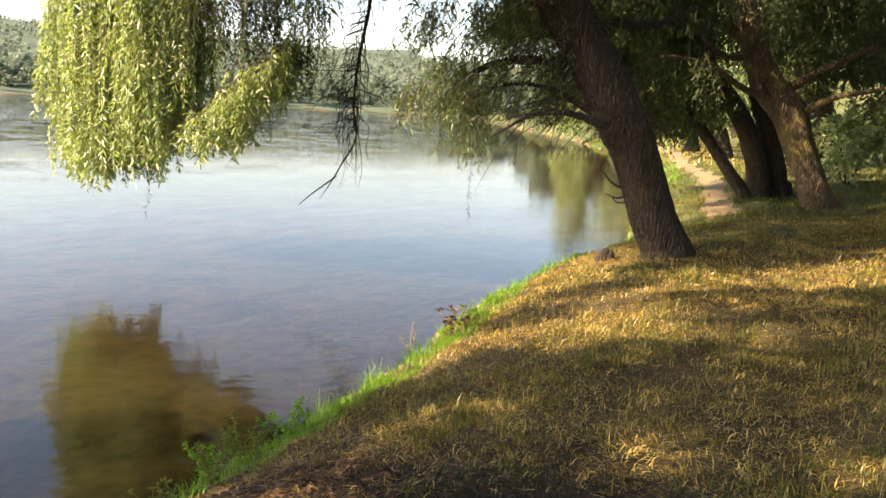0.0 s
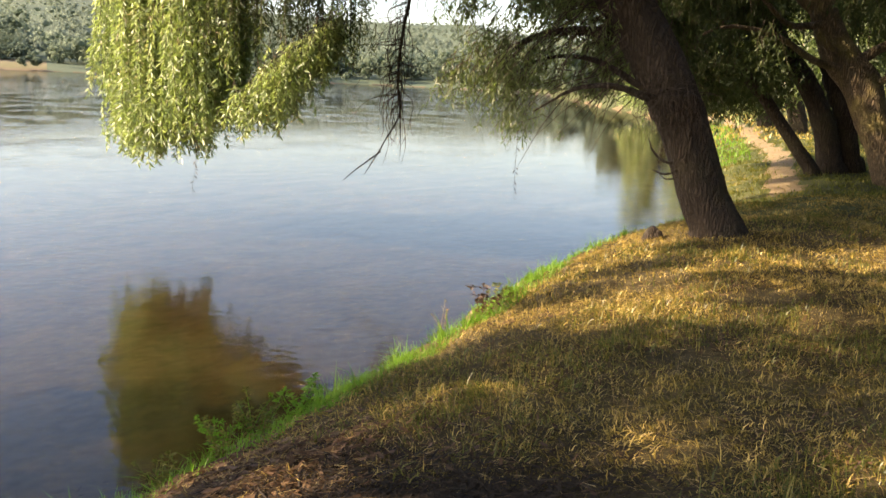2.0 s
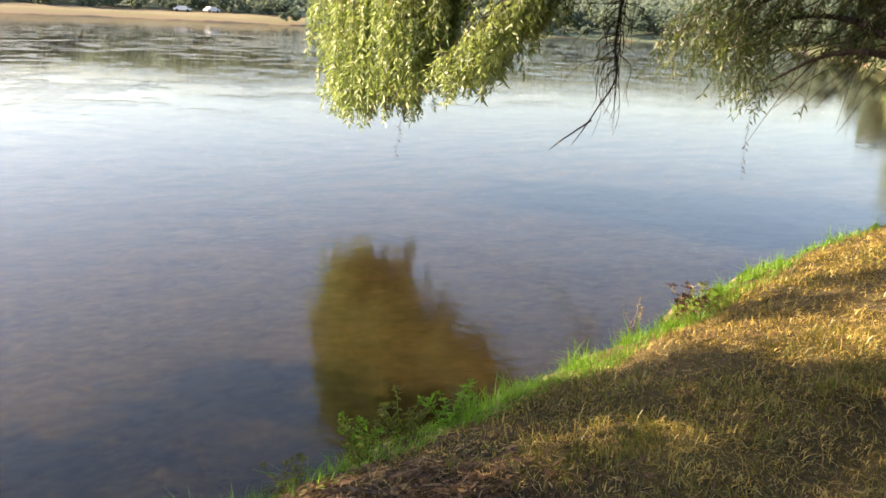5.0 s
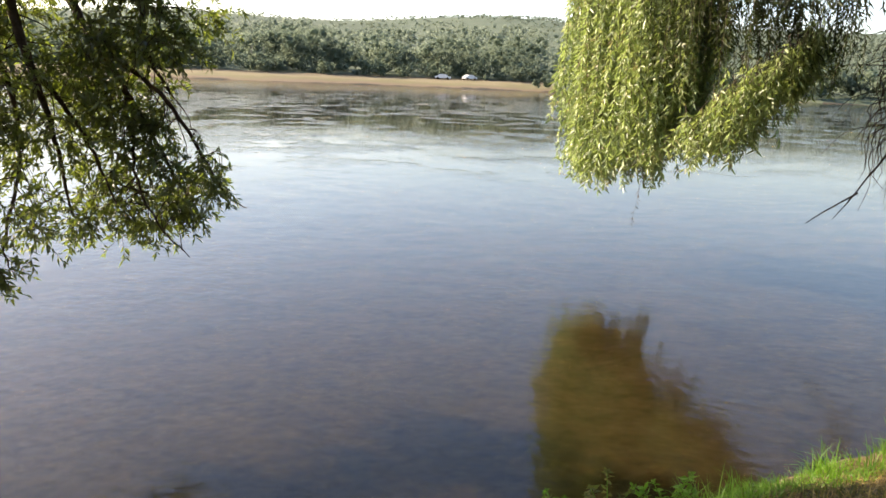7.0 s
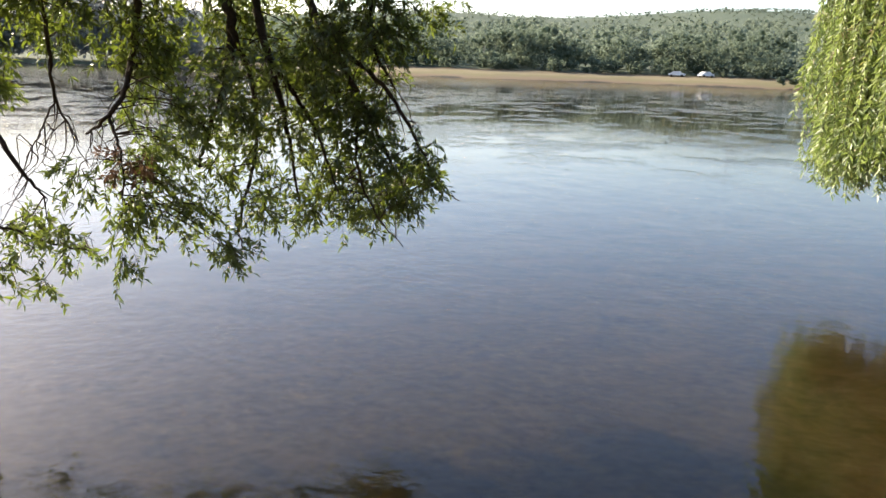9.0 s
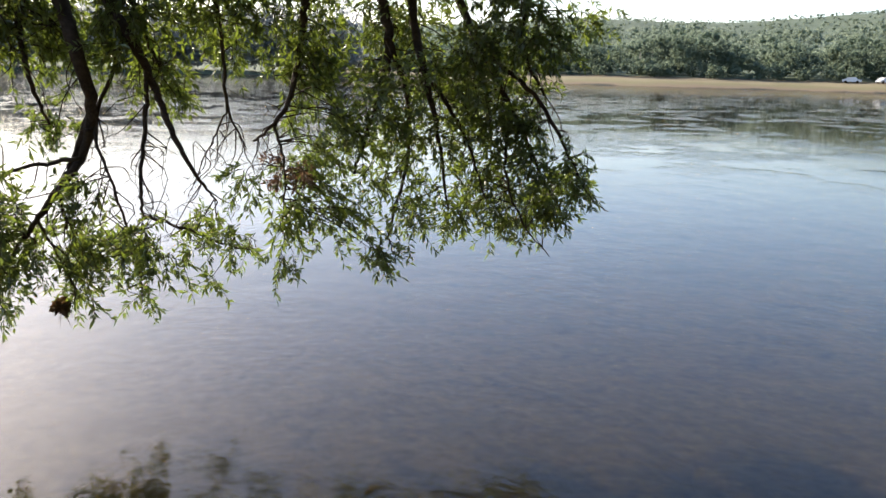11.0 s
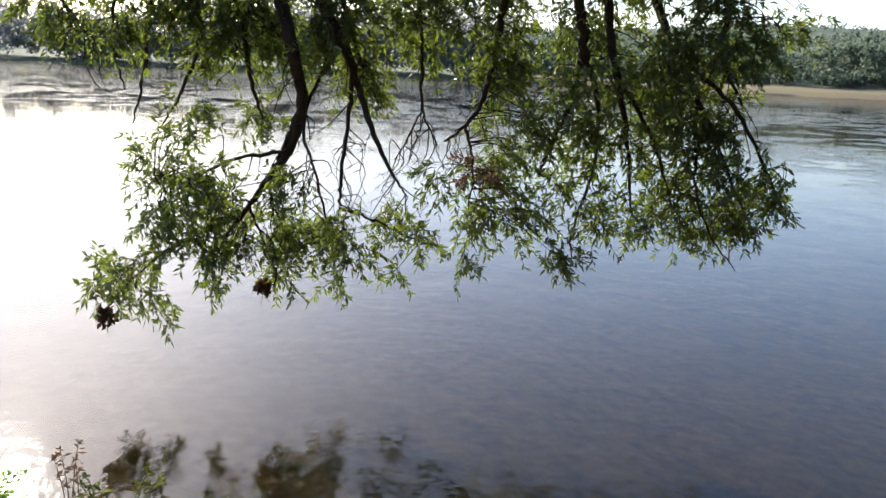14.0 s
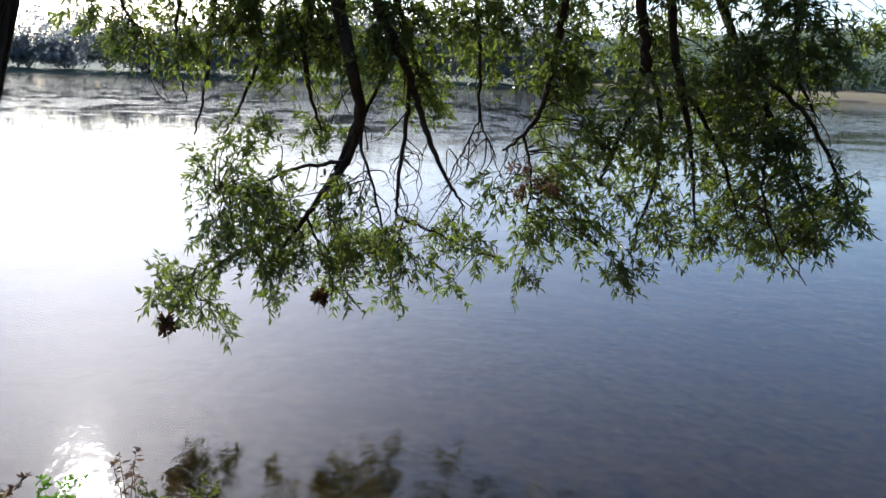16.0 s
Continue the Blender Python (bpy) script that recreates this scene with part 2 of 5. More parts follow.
M_RUSTY = foliage("rusty_leaves", [(0.0, (0.09, 0.04, 0.02)), (0.6, (0.13, 0.075, 0.042)), (1.0, (0.2, 0.14, 0.08))], (0.2, 0.11, 0.05), 0.35, 0.06, 3.0)
M_GREEN = foliage("shore_grass_blades", [(0.0, (0.06, 0.13, 0.012)), (0.6, (0.13, 0.26, 0.025)), (1.0, (0.24, 0.34, 0.06))], (0.24, 0.5, 0.02), 0.4, 0.02, 1.5)
# far bank leaves, lightened and greyed in colour for haze
M_FAR = foliage("hazed_far_leaves", [(0.0, (0.11, 0.148, 0.108)), (0.5, (0.138, 0.175, 0.124)), (1.0, (0.172, 0.21, 0.14))], (0.22, 0.265, 0.175), 0.62, 0.0, 0.06, 0.12)
# grey leaf colour holds the haze on the sunward side
M_WOODS = foliage("hazed_waterside_leaves", [(0.0, (0.21, 0.225, 0.225)), (0.5, (0.25, 0.265, 0.26)), (1.0, (0.28, 0.295, 0.28))], (0.42, 0.44, 0.43), 0.8, 0.0, 0.06, 0.25)

# ---- mesh helpers ----
rng = np.random.default_rng(7)


def mesh_from(name, verts, faces, mat, smooth=False):
    """A mesh from arrays: faces all of one size."""
    me = bpy.data.meshes.new(name)
    faces = np.asarray(faces, dtype=np.int32)
    me.vertices.add(len(verts))
    me.vertices.foreach_set("co", np.asarray(verts, dtype=np.float32).ravel())
    me.loops.add(faces.size)
    me.loops.foreach_set("vertex_index", faces.ravel())
    me.polygons.add(len(faces))
    me.polygons.foreach_set("loop_start", np.arange(0, faces.size, faces.shape[1], dtype=np.int32))
    if smooth:
        me.polygons.foreach_set("use_smooth", np.ones(len(faces), dtype=bool))
    me.update(calc_edges=True)
    me.materials.append(mat)
    return me


def part(name, me, parent=None, label=""):
    ob = new(name, me)
    if parent is not None:
        ob.parent = parent
    if label:
        tagged(ob, label)
    return ob


def empty(name, place=(0, 0, 0)):
    ob = new(name)
    ob.empty_display_size = 0.2
    return ob


def unit(a):
    return a / np.maximum(np.linalg.norm(a, axis=-1, keepdims=True), 1e-9)


def smooth_path(points, n):
    """Catmull-Rom through the points: n places along it."""
    p = np.asarray(points, dtype=float)
    p = np.vstack([2 * p[0] - p[1], p, 2 * p[-1] - p[-2]])
    u = np.linspace(0, len(p) - 3 - 1e-6, n)
    i = u.astype(int)
    f = (u - i)[:, None]
    a, b, c, d = p[i], p[i + 1], p[i + 2], p[i + 3]
    return 0.5 * (2 * b + (c - a) * f + (2 * a - 5 * b + 4 * c - d) * f ** 2 + (3 * b - a - 3 * c + d) * f ** 3)


def tube_arrays(path, radii, segs, ridge=0.0, lumps=0.0, seed=0.0):
    path = np.asarray(path, dtype=float)
    n = len(path)
    radii = np.interp(np.linspace(0, 1, n), np.linspace(0, 1, len(radii)), radii)
    tan = unit(np.gradient(path, axis=0))
    ref = np.array([0.93, 0.33, 0.13])
    side = unit(np.cross(tan, ref))
    up = np.cross(side, tan)
    ang = np.linspace(0, 2 * np.pi, segs, endpoint=False)
    r = np.repeat(radii[:, None], segs, 1)
    if ridge or lumps:
        for i in range(n):
            for j in range(segs):
                cx, cy, z = math.cos(ang[j]), math.sin(ang[j]), path[i, 2]
                w = noise.noise((cx * 1.4 + seed, cy * 1.4, z * 1.1))
                k = noise.noise((cx * 6.5 + 0.7 * w + seed, cy * 6.5, z * 1.9 + w))
                r[i, j] *= 1 + lumps * w + ridge * (1 - 2.4 * abs(k))
    v = path[:, None] + r[..., None] * (np.cos(ang)[None, :, None] * side[:, None] + np.sin(ang)[None, :, None] * up[:, None])
    v = v.reshape(-1, 3)
    i, j = np.meshgrid(np.arange(n - 1), np.arange(segs), indexing="ij")
    a, b = i * segs + j, i * segs + (j + 1) % segs
    f = np.stack([a, b, b + segs, a + segs], -1).reshape(-1, 4)
    return v, f


def tube(name, points, radii, mat, segs=10, n=None, ridge=0.0, lumps=0.0, seed=0.0, kink=0.0):
    path = smooth_path(points, n or max(8, 6 * len(points)))
    if kink:
        path[1:-1] += rng.normal(0, kink, (len(path) - 2, 3))
    v, f = tube_arrays(path, radii, segs, ridge, lumps, seed)
    return mesh_from(name, v, f, mat, True)


class Twigs:
    """Gathers thin three-sided twigs into one mesh."""

    def __init__(self):
        self.v, self.f, self.n = [], [], 0

    def add(self, path, r0, r1):
        v, f = tube_arrays(path, [r0, r1], 3)
        self.v.append(v)
        self.f.append(f + self.n)
        self.n += len(v)

    def mesh(self, name, mat):
        return mesh_from(name, np.vstack(self.v), np.vstack(self.f), mat, True)


class Leaves:
    """Gathers folded leaves into one mesh."""

    def __init__(self):
        self.p, self.d, self.l, self.w, self.n = [], [], [], [], []

    def add(self, p, d, length, width, face=None):
        self.n.append(rng.normal(size=np.atleast_2d(p).shape) if face is None else face)
        self.p.append(np.atleast_2d(p))
        self.d.append(np.atleast_2d(d))
        k = len(self.p[-1])
        self.l.append(np.broadcast_to(length, k))
        self.w.append(np.broadcast_to(width, k))

    def arrays(self):
        p, d = np.vstack(self.p), unit(np.vstack(self.d))
        l, w = np.concatenate(self.l)[:, None], np.concatenate(self.w)[:, None]
        side = unit(np.cross(d, np.vstack(self.n)))
        up = np.cross(side, d)
        mid = p + d * l * 0.45 + up * w * 0.35
        tip = p + d * l - np.array([0, 0, 0.08]) * l
        v = np.stack([p, mid + side * w * 0.5, tip, mid - side * w * 0.5], 1).reshape(-1, 3)
        b = np.arange(len(p))[:, None] * 4
        f = np.stack([b + [0, 1, 2], b + [0, 2, 3]], 1).reshape(-1, 3)
        return v, f

    def mesh(self, name, mat):
        return mesh_from(name, *self.arrays(), mat)


def strand(leaves, twigs, top, length, lean=(0, 0), gap=0.02, leaf=0.1, width=0.017, bare=0.1, fine=True):
    """A hanging willow shoot with its leaves."""
    n = max(4, int(length / 0.12)) if fine else 3
    s = np.linspace(0, 1, n)
    sway = rng.normal(0, 0.05, 2)
    bend = np.stack([lean[0] * s ** 0.6 + sway[0] * np.sin(s * 4 + rng.random() * 6), lean[1] * s ** 0.6 + sway[1] * np.sin(s * 4 + rng.random() * 6), -length * s], 1)
    path = np.asarray(top) + bend
    if fine or rng.random() < 0.4:
        twigs.add(path, 0.004, 0.0015)
    k = max(3, int(length / gap))
    u = bare + (1 - bare) * (np.arange(k) + rng.random(k)) / k
    at = np.stack([np.interp(u, s, path[:, c]) for c in range(3)], 1)
    d = rng.normal(size=(k, 3)) * [0.68, 0.68, 0.4] + [0, 0, -0.75]
    leaves.add(at, d, leaf * rng.uniform(0.65, 1.2, k), width * rng.uniform(0.8, 1.25, k))


def sprig(leaves, twigs, place, way, length=0.26, count=15, leaf=0.085, width=0.016, fine=True):
    """A leafy shoot: leaves set round a short bent twig."""
    way = way / max(1e-6, float(np.linalg.norm(way)))
    s = np.linspace(0, 1, 4)
    path = np.asarray(place) + s[:, None] * way * length + np.array([0, 0, -0.16 * length]) * (s[:, None] ** 2)
    if fine or rng.random() < 0.3:
        twigs.add(path, 0.003, 0.001)
    u = (np.arange(count) + rng.random(count)) / count
    at = np.stack([np.interp(u, s, path[:, c]) for c in range(3)], 1)
    d = rng.normal(size=(count, 3)) * 0.75 + way * 0.8 + [0, 0, -0.25]
    leaves.add(at, d, leaf * rng.uniform(0.6, 1.25, count), width * rng.uniform(0.8, 1.3, count))


def rosette(leaves, twigs, place, way, length, count, leaf, width):
    """A short shoot whose leaves splay out, thickest at its tip."""
    way = way / max(1e-6, float(np.linalg.norm(way)))
    s = np.linspace(0, 1, 4)
    path = np.asarray(place) + s[:, None] * way * length + np.array([0, 0, -0.25 * length]) * (s[:, None] ** 2)
    twigs.add(path, 0.0028, 0.001)
    u = rng.random(count) ** 0.6
    at = np.stack([np.interp(u, s, path[:, c]) for c in range(3)], 1)
    out = rng.normal(size=(count, 3))
    out = unit(out - (out @ way)[:, None] * way)
    d = out * 0.85 + way * rng.uniform(0.3, 1.0, (count, 1)) + [0, 0, -0.18]
    leaves.add(at, d, leaf * rng.uniform(0.6, 1.2, count), width * rng.uniform(0.8, 1.25, count), rng.normal(0, 0.7, (count, 3)) + [0, 0, 0.6])


def lump(detail):
    """Corners and faces of a round lump."""
    bm = bmesh.new()
    bmesh.ops.create_icosphere(bm, subdivisions=detail, radius=1.0)
    v = np.array([p.co[:] for p in bm.verts])
    f = np.array([[c.index for c in q.verts] for q in bm.faces])
    bm.free()
    return v, f


def in_blob(n, shell=0.55):
    d = unit(rng.normal(size=(n, 3)))
    return d * (shell + (1 - shell) * rng.random((n, 1))) * (rng.random((n, 1)) ** 0.25)


def clumped(n, r, lumps=9, tight=0.36):
    """Spots in a crown gathered into clumps, with gaps between them."""
    r = np.broadcast_to(np.asarray(r, dtype=float), (3,))
    heart = in_blob(lumps, 0.5) * r * (1 - tight * 0.6)
    return heart[rng.integers(0, lumps, n)] + in_blob(n, 0.2) * float(r.mean()) * tight


# ---- the shape of the land ----
SHORE = np.array([(-24, -300), (-9, -40), (-4.6, -7), (-3.75, -3.2), (-3.25, -1.75), (-2.72, -0.95), (-1.72, 0.6), (-0.86, 2.2), (-0.3, 3.2), (0.23, 4.2), (0.63, 5.0), (1.05, 6.1), (1.62, 7.3), (2.5, 8.9), (3.5, 10.2), (4.55, 11.8), (6.1, 16.5), (9.2, 26), (13.2, 40), (16, 70), (20, 300)], dtype=float)


def inland(x, y):
    """Signed distance from the water's edge: positive on this bank."""
    p = np.stack([x, y], -1)
    best = np.full(x.shape, 1e9)
    sign = np.ones(x.shape)
    for a, b in zip(SHORE[:-1], SHORE[1:]):
        e = b - a
        q = p - a
        u = np.clip((q @ e) / (e @ e), 0, 1)
        dist = np.linalg.norm(q - u[..., None] * e, axis=-1)
        side = q[..., 0] * e[1] - q[..., 1] * e[0]
        sign = np.where(dist < best, np.where(side >= 0, 1.0, -1.0), sign)
        best = np.minimum(best, dist)
    return best * sign


def ripple(x, y, f, seed=0.0):
    return 0.5 * np.sin(x * f * 1.31 + 1.7 * np.sin(y * f * 0.83 + seed) + seed) + 0.5 * np.sin(y * f * 1.17 + 1.3 * np.sin(x * f * 0.71 + 2.1 * seed))


def far_shore(yaw):
    return 200 + 5 * np.sin(yaw * 0.11) + 3 * np.sin(yaw * 0.37)


def height(x, y):
    x, y = np.asarray(x, dtype=float), np.asarray(y, dtype=float)
    s = inland(x, y)
    s = s + np.where(np.abs(s) < 3, 0.07 * ripple(x, y, 4.0, 1.0) + 0.03 * ripple(x, y, 11.0, 2.0), 0)
    bank = np.interp(s, [0, 0.25, 0.6, 1.0, 2.2, 4, 7, 10, 16, 30, 60, 400], [0, 0.17, 0.33, 0.45, 0.65, 0.75, 0.95, 1.9, 5, 10, 16, 40])
    bank = bank + np.clip(s, 0, 1) * (0.035 * ripple(x, y, 1.6, 0.3) + 0.018 * ripple(x, y, 5.5, 1.1))
    bed = -np.interp(-s, [0, 0.3, 1.5, 5, 20], [0, 0.1, 0.3, 0.8, 2.5])
    r = np.hypot(x, y)
    yaw = np.degrees(np.arctan2(-x, y))
    crest = np.interp(yaw, [-60, -10, 5, 10, 28, 40, 50, 65, 80, 100, 160], [60, 63, 66, 66, 75, 70, 65, 54, 33, 8, 10])
    shore_r = far_shore(yaw)
    t = r - shore_r
    far = np.interp(t, [-15, 0, 3, 9, 16, 40], [-2.5, 0, 0.4, 1.0, 1.5, 2.9]) + crest * np.interp(t, [40, 220, 480, 800, 3000], [0, 0.2, 0.58, 0.95, 1.05])
    far = far + np.clip(t, 0, 300) / 300 * 6 * ripple(x, y, 0.012, 0.6)
    water_side = np.where(r > 150, np.maximum(bed, far), bed)
    return np.where(s >= 0, bank, water_side)


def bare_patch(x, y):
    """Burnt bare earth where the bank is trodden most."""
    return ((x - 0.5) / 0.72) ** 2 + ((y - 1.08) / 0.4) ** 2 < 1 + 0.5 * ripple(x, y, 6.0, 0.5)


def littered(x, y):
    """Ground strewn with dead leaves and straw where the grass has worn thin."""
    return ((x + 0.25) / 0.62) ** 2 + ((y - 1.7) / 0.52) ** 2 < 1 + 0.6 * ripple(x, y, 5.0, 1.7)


def build_ground():
    rr = np.concatenate([[0.05], np.geomspace(0.6, 40, 180), np.geomspace(42, 185, 14), np.linspace(188, 250, 30), np.geomspace(262, 4000, 34)])
    na = 480
    aa = np.linspace(0, 2 * np.pi, na, endpoint=False)
    R, A = np.meshgrid(rr, aa, indexing="ij")
    x, y = R * np.cos(A), R * np.sin(A)
    z = height(x, y)
    v = np.stack([x, y, z], -1).reshape(-1, 3)
    i, j = np.meshgrid(np.arange(len(rr) - 1), np.arange(na), indexing="ij")
    a, b = i * na + j, i * na + (j + 1) % na
    f = np.stack([a, a + na, b + na, b], -1).reshape(-1, 4)
    me = mesh_from("ground", v, f, M_SOIL, True)
    for m in (M_BED, M_SAND, M_HILL, M_PATH, M_DARK, M_TURF):
        me.materials.append(m)
    c = v[f].mean(1)
    s = inland(c[:, 0], c[:, 1])
    r = np.hypot(c[:, 0], c[:, 1])
    index = np.zeros(len(f), dtype=np.int32)
    index[(s < 0) & (c[:, 2] < 0.03)] = 1
    index[(s < 0) & (r > 150) & (c[:, 2] >= -0.3)] = 2
    index[(s < 0) & (r > 150) & (c[:, 2] >= 2.3)] = 3
    bearing = np.degrees(np.arctan2(-c[:, 0], c[:, 1]))
    index[(s < 0) & (r > 150) & (c[:, 2] >= 0.1) & ((bearing < 27) | (bearing > 69))] = 3
    on_path = (np.abs(s - 1.7 - 0.15 * np.sin(c[:, 1] * 0.4)) < 0.29) & (c[:, 1] > 12.0) & (c[:, 1] < 60)
    index[(s > 0.02) & (c[:, 1] > 9.0)] = 6
    index[on_path] = 4
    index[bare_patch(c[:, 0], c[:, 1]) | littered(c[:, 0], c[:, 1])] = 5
    me.polygons.foreach_set("material_index", index)
    return tagged(new("ground", me), "grassy river bank, river bed and wooded far hills", "ground", kind="structure")


build_ground()


def build_water():
    rr = np.concatenate([[0.05], np.geomspace(0.5, 230, 70)])
    na = 180
    aa = np.linspace(0, 2 * np.pi, na, endpoint=False)
    R, A = np.meshgrid(rr, aa, indexing="ij")
    v = np.stack([R * np.cos(A), R * np.sin(A), 0 * R], -1).reshape(-1, 3)
    i, j = np.meshgrid(np.arange(len(rr) - 1), np.arange(na), indexing="ij")
    a, b = i * na + j, i * na + (j + 1) % na
    f = np.stack([a, a + na, b + na, b], -1).reshape(-1, 4)
    ob = new("water", mesh_from("water", v, f, M_WATER, True))
    return tagged(ob, "calm brown river water with light ripples", "river", kind="structure")


build_water()

# ---- the leaning willow by the water ----
def trunk_and_limbs(tree, paths, mat, segs=48):
    """First path: the trunk. The others: limbs."""
    for k, (pts, radii) in enumerate(paths):
        if k == 0:
            length = sum(float(np.linalg.norm(np.subtract(b, a))) for a, b in zip(pts[:-1], pts[1:]))
            me = tube("trunk", pts, radii, mat, segs, int(length / 0.045), 0.055, 0.1, pts[0][0])
            part("trunk", me, tree)
        else:
            me = tube("limb", pts, radii, mat, 12, None, 0.03, 0.1, pts[0][1], 0.25 * radii[-1])
            part("limb", me, tree)


def leaning_willow():
    tree = empty("willow_tree")
    tagged(tree, "leaning old willow with rough bark, drooping over the water", "tree")
    trunk_and_limbs(tree, [
        ([(3.72, 7.4, 0.4), (3.6, 7.42, 0.72), (3.48, 7.46, 0.95), (3.32, 7.51, 1.37), (3.1, 7.58, 1.94), (2.8, 7.67, 2.51), (2.51, 7.74, 3.0), (2.26, 7.8, 3.43), (1.8, 7.95, 4.4), (1.3, 8.1, 5.6)], [0.36, 0.27, 0.25, 0.25, 0.265, 0.27, 0.275, 0.28, 0.23, 0.15]),
        ([(2.75, 7.7, 2.6), (2.2, 7.9, 2.75), (1.6, 8.1, 2.7), (1.1, 8.25, 2.4), (0.8, 8.3, 2.0)], [0.08, 0.06, 0.04, 0.022, 0.008]),
        ([(2.1, 7.85, 3.7), (1.0, 8.2, 4.1), (-0.4, 8.7, 4.4), (-1.8, 9.0, 4.3), (-3.0, 9.2, 3.9), (-3.9, 9.5, 3.3)], [0.16, 0.13, 0.1, 0.07, 0.045, 0.02]),
        ([(1.9, 7.9, 4.2), (2.6, 8.6, 5.0), (3.6, 9.6, 5.6), (4.8, 10.6, 5.9)], [0.16, 0.12, 0.08, 0.03]),
        ([(2.6, 7.75, 2.95), (3.0, 8.2, 3.25), (3.6, 8.7, 3.3), (4.3, 9.2, 3.6)], [0.1, 0.07, 0.05, 0.02]),
        ([(0.1, 8.6, 4.4), (0.05, 8.93, 3.43), (-0.01, 8.93, 3.01), (-0.08, 8.93, 2.59), (-0.11, 8.93, 2.09), (-0.07, 8.93, 1.7), (-0.24, 8.92, 1.36), (-0.38, 8.91, 1.1), (-0.51, 8.9, 0.89)], [0.035, 0.026, 0.022, 0.018, 0.015, 0.012, 0.009, 0.007, 0.003]),
        ([(3.2, 7.48, 1.2), (3.04, 7.5, 1.17), (2.96, 7.52, 1.22)], [0.012, 0.008, 0.003]),
        ([(3.22, 7.4, 1.42), (3.02, 7.42, 1.36), (2.86, 7.44, 1.46), (2.78, 7.46, 1.62)], [0.022, 0.016, 0.012, 0.005]),
        ([(3.24, 7.38, 1.36), (3.0, 7.36, 1.24), (2.84, 7.38, 1.28)], [0.018, 0.012, 0.004]),
        ([(3.02, 7.5, 1.98), (2.7, 7.4, 2.06), (2.3, 7.3, 2.16), (1.9, 7.35, 2.1), (1.5, 7.45, 1.85)], [0.06, 0.045, 0.032, 0.02, 0.008]),
        ([(2.98, 7.5, 2.05), (2.62, 7.6, 2.2), (2.2, 7.7, 2.42), (1.7, 7.8, 2.45), (1.2, 7.9, 2.2)], [0.05, 0.04, 0.03, 0.018, 0.007]),
        ([(-0.3, 8.91, 1.2), (-0.63, 8.89, 0.94), (-0.77, 8.88, 0.81)], [0.011, 0.007, 0.004]),
    ], M_BARK)
    # bright curtain of hanging shoots, in the sunlit leaf copy
    lv, tw = Leaves(), Twigs()
    for b in range(92):
        u, deep = (b + rng.random()) / 92, rng.random()
        bx, by = -4.08 + 1.92 * u, 9.8 - 1.0 * u + (deep - 0.5) * 1.1
        low = np.interp(u, [0, 0.12, 0.35, 0.55, 0.75, 0.9, 1], [1.7, 1.0, 0.78, 0.95, 0.98, 1.3, 1.9]) + abs(rng.normal(0, 0.32)) * (1 if b % 3 else 2.4)
        tilt = rng.normal(0, 0.16, 2)
        broad = rng.uniform(0.07, 0.13)
        for k in range(9):
            end = low + abs(rng.normal(0, 0.2)) + 0.25 * (k > 5) * rng.random()
            top = rng.uniform(3.4, 4.3) if k < 5 else min(4.2, end + rng.uniform(0.5, 1.3))
            strand(lv, tw, (bx + rng.normal(0, broad), by + rng.normal(0, broad), top), top - end, (tilt[0] + rng.normal(0, 0.06), tilt[1] + rng.normal(0, 0.06)), 0.0165, rng.uniform(0.085, 0.115), 0.022)
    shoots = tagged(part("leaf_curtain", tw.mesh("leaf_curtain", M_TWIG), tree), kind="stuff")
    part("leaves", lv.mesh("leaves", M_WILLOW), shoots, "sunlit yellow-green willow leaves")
    # bare side twigs on the dead branch
    tw = Twigs()
    for k in range(26):
        z0 = rng.uniform(1.9, 3.3)
        a = np.array([np.interp(z0, [1.7, 2.59, 3.43], [-0.07, -0.08, 0.05]), 8.93, z0])
        go = np.array([rng.normal(-0.12, 0.28), rng.normal(0, 0.2), -rng.uniform(0.15, 0.55)])
        tw.add(smooth_path([a, a + go * 0.4 + [0.5 * go[0], 0, 0.05], a + go + [0.4 * go[0], 0, 0]], 7), 0.006, 0.002)
        if k % 2:
            b = a + go * 0.6 + [0.5 * go[0], 0, 0]
            tw.add(smooth_path([b, b + [rng.normal(0, 0.1), 0, -0.1], b + [rng.normal(0, 0.15), 0, -0.25]], 5), 0.004, 0.0015)
    for k in range(84):
        z0 = rng.uniform(1.8, 4.0)
        a = np.array([np.interp(z0, [1.7, 2.59, 3.43, 4.2], [-0.07, -0.08, 0.05, 0.1]), 8.93, z0])
        go = np.array([rng.normal(-0.07, 0.13), rng.normal(0, 0.12), -rng.uniform(0.25, 0.85)])
        path = smooth_path([a, a + go * 0.3 + [0.6 * go[0], 0, 0.03], a + go * 0.7 + rng.normal(0, 0.03, 3), a + go], 8)
        tw.add(path, 0.007, 0.002)
        if k % 3 == 0:
            tw.add(path[4] + np.linspace(0, 1, 4)[:, None] * np.array([rng.normal(0, 0.1), 0, -0.16]), 0.004, 0.0015)
    tagged(part("twig_fan", tw.mesh("twig_fan", M_TWIG), tree), kind="stuff")
    tw = Twigs()
    for k in range(150):
        a = np.array([3.0 + rng.normal(0, 0.13), 7.34 + rng.normal(0, 0.05), 2.05 + rng.normal(0, 0.14)])
        go = np.array([rng.normal(-0.05, 0.16), -rng.uniform(0.02, 0.16), -rng.uniform(0.05, 0.35)])
        tw.add(smooth_path([a, a + go * 0.5 + [0.3 * go[0], 0, 0.05], a + go], 6), 0.005, 0.0015)
    tagged(part("twig_beard", tw.mesh("twig_beard", M_TWIG), tree), kind="stuff")
    burl, faces = lump(3)
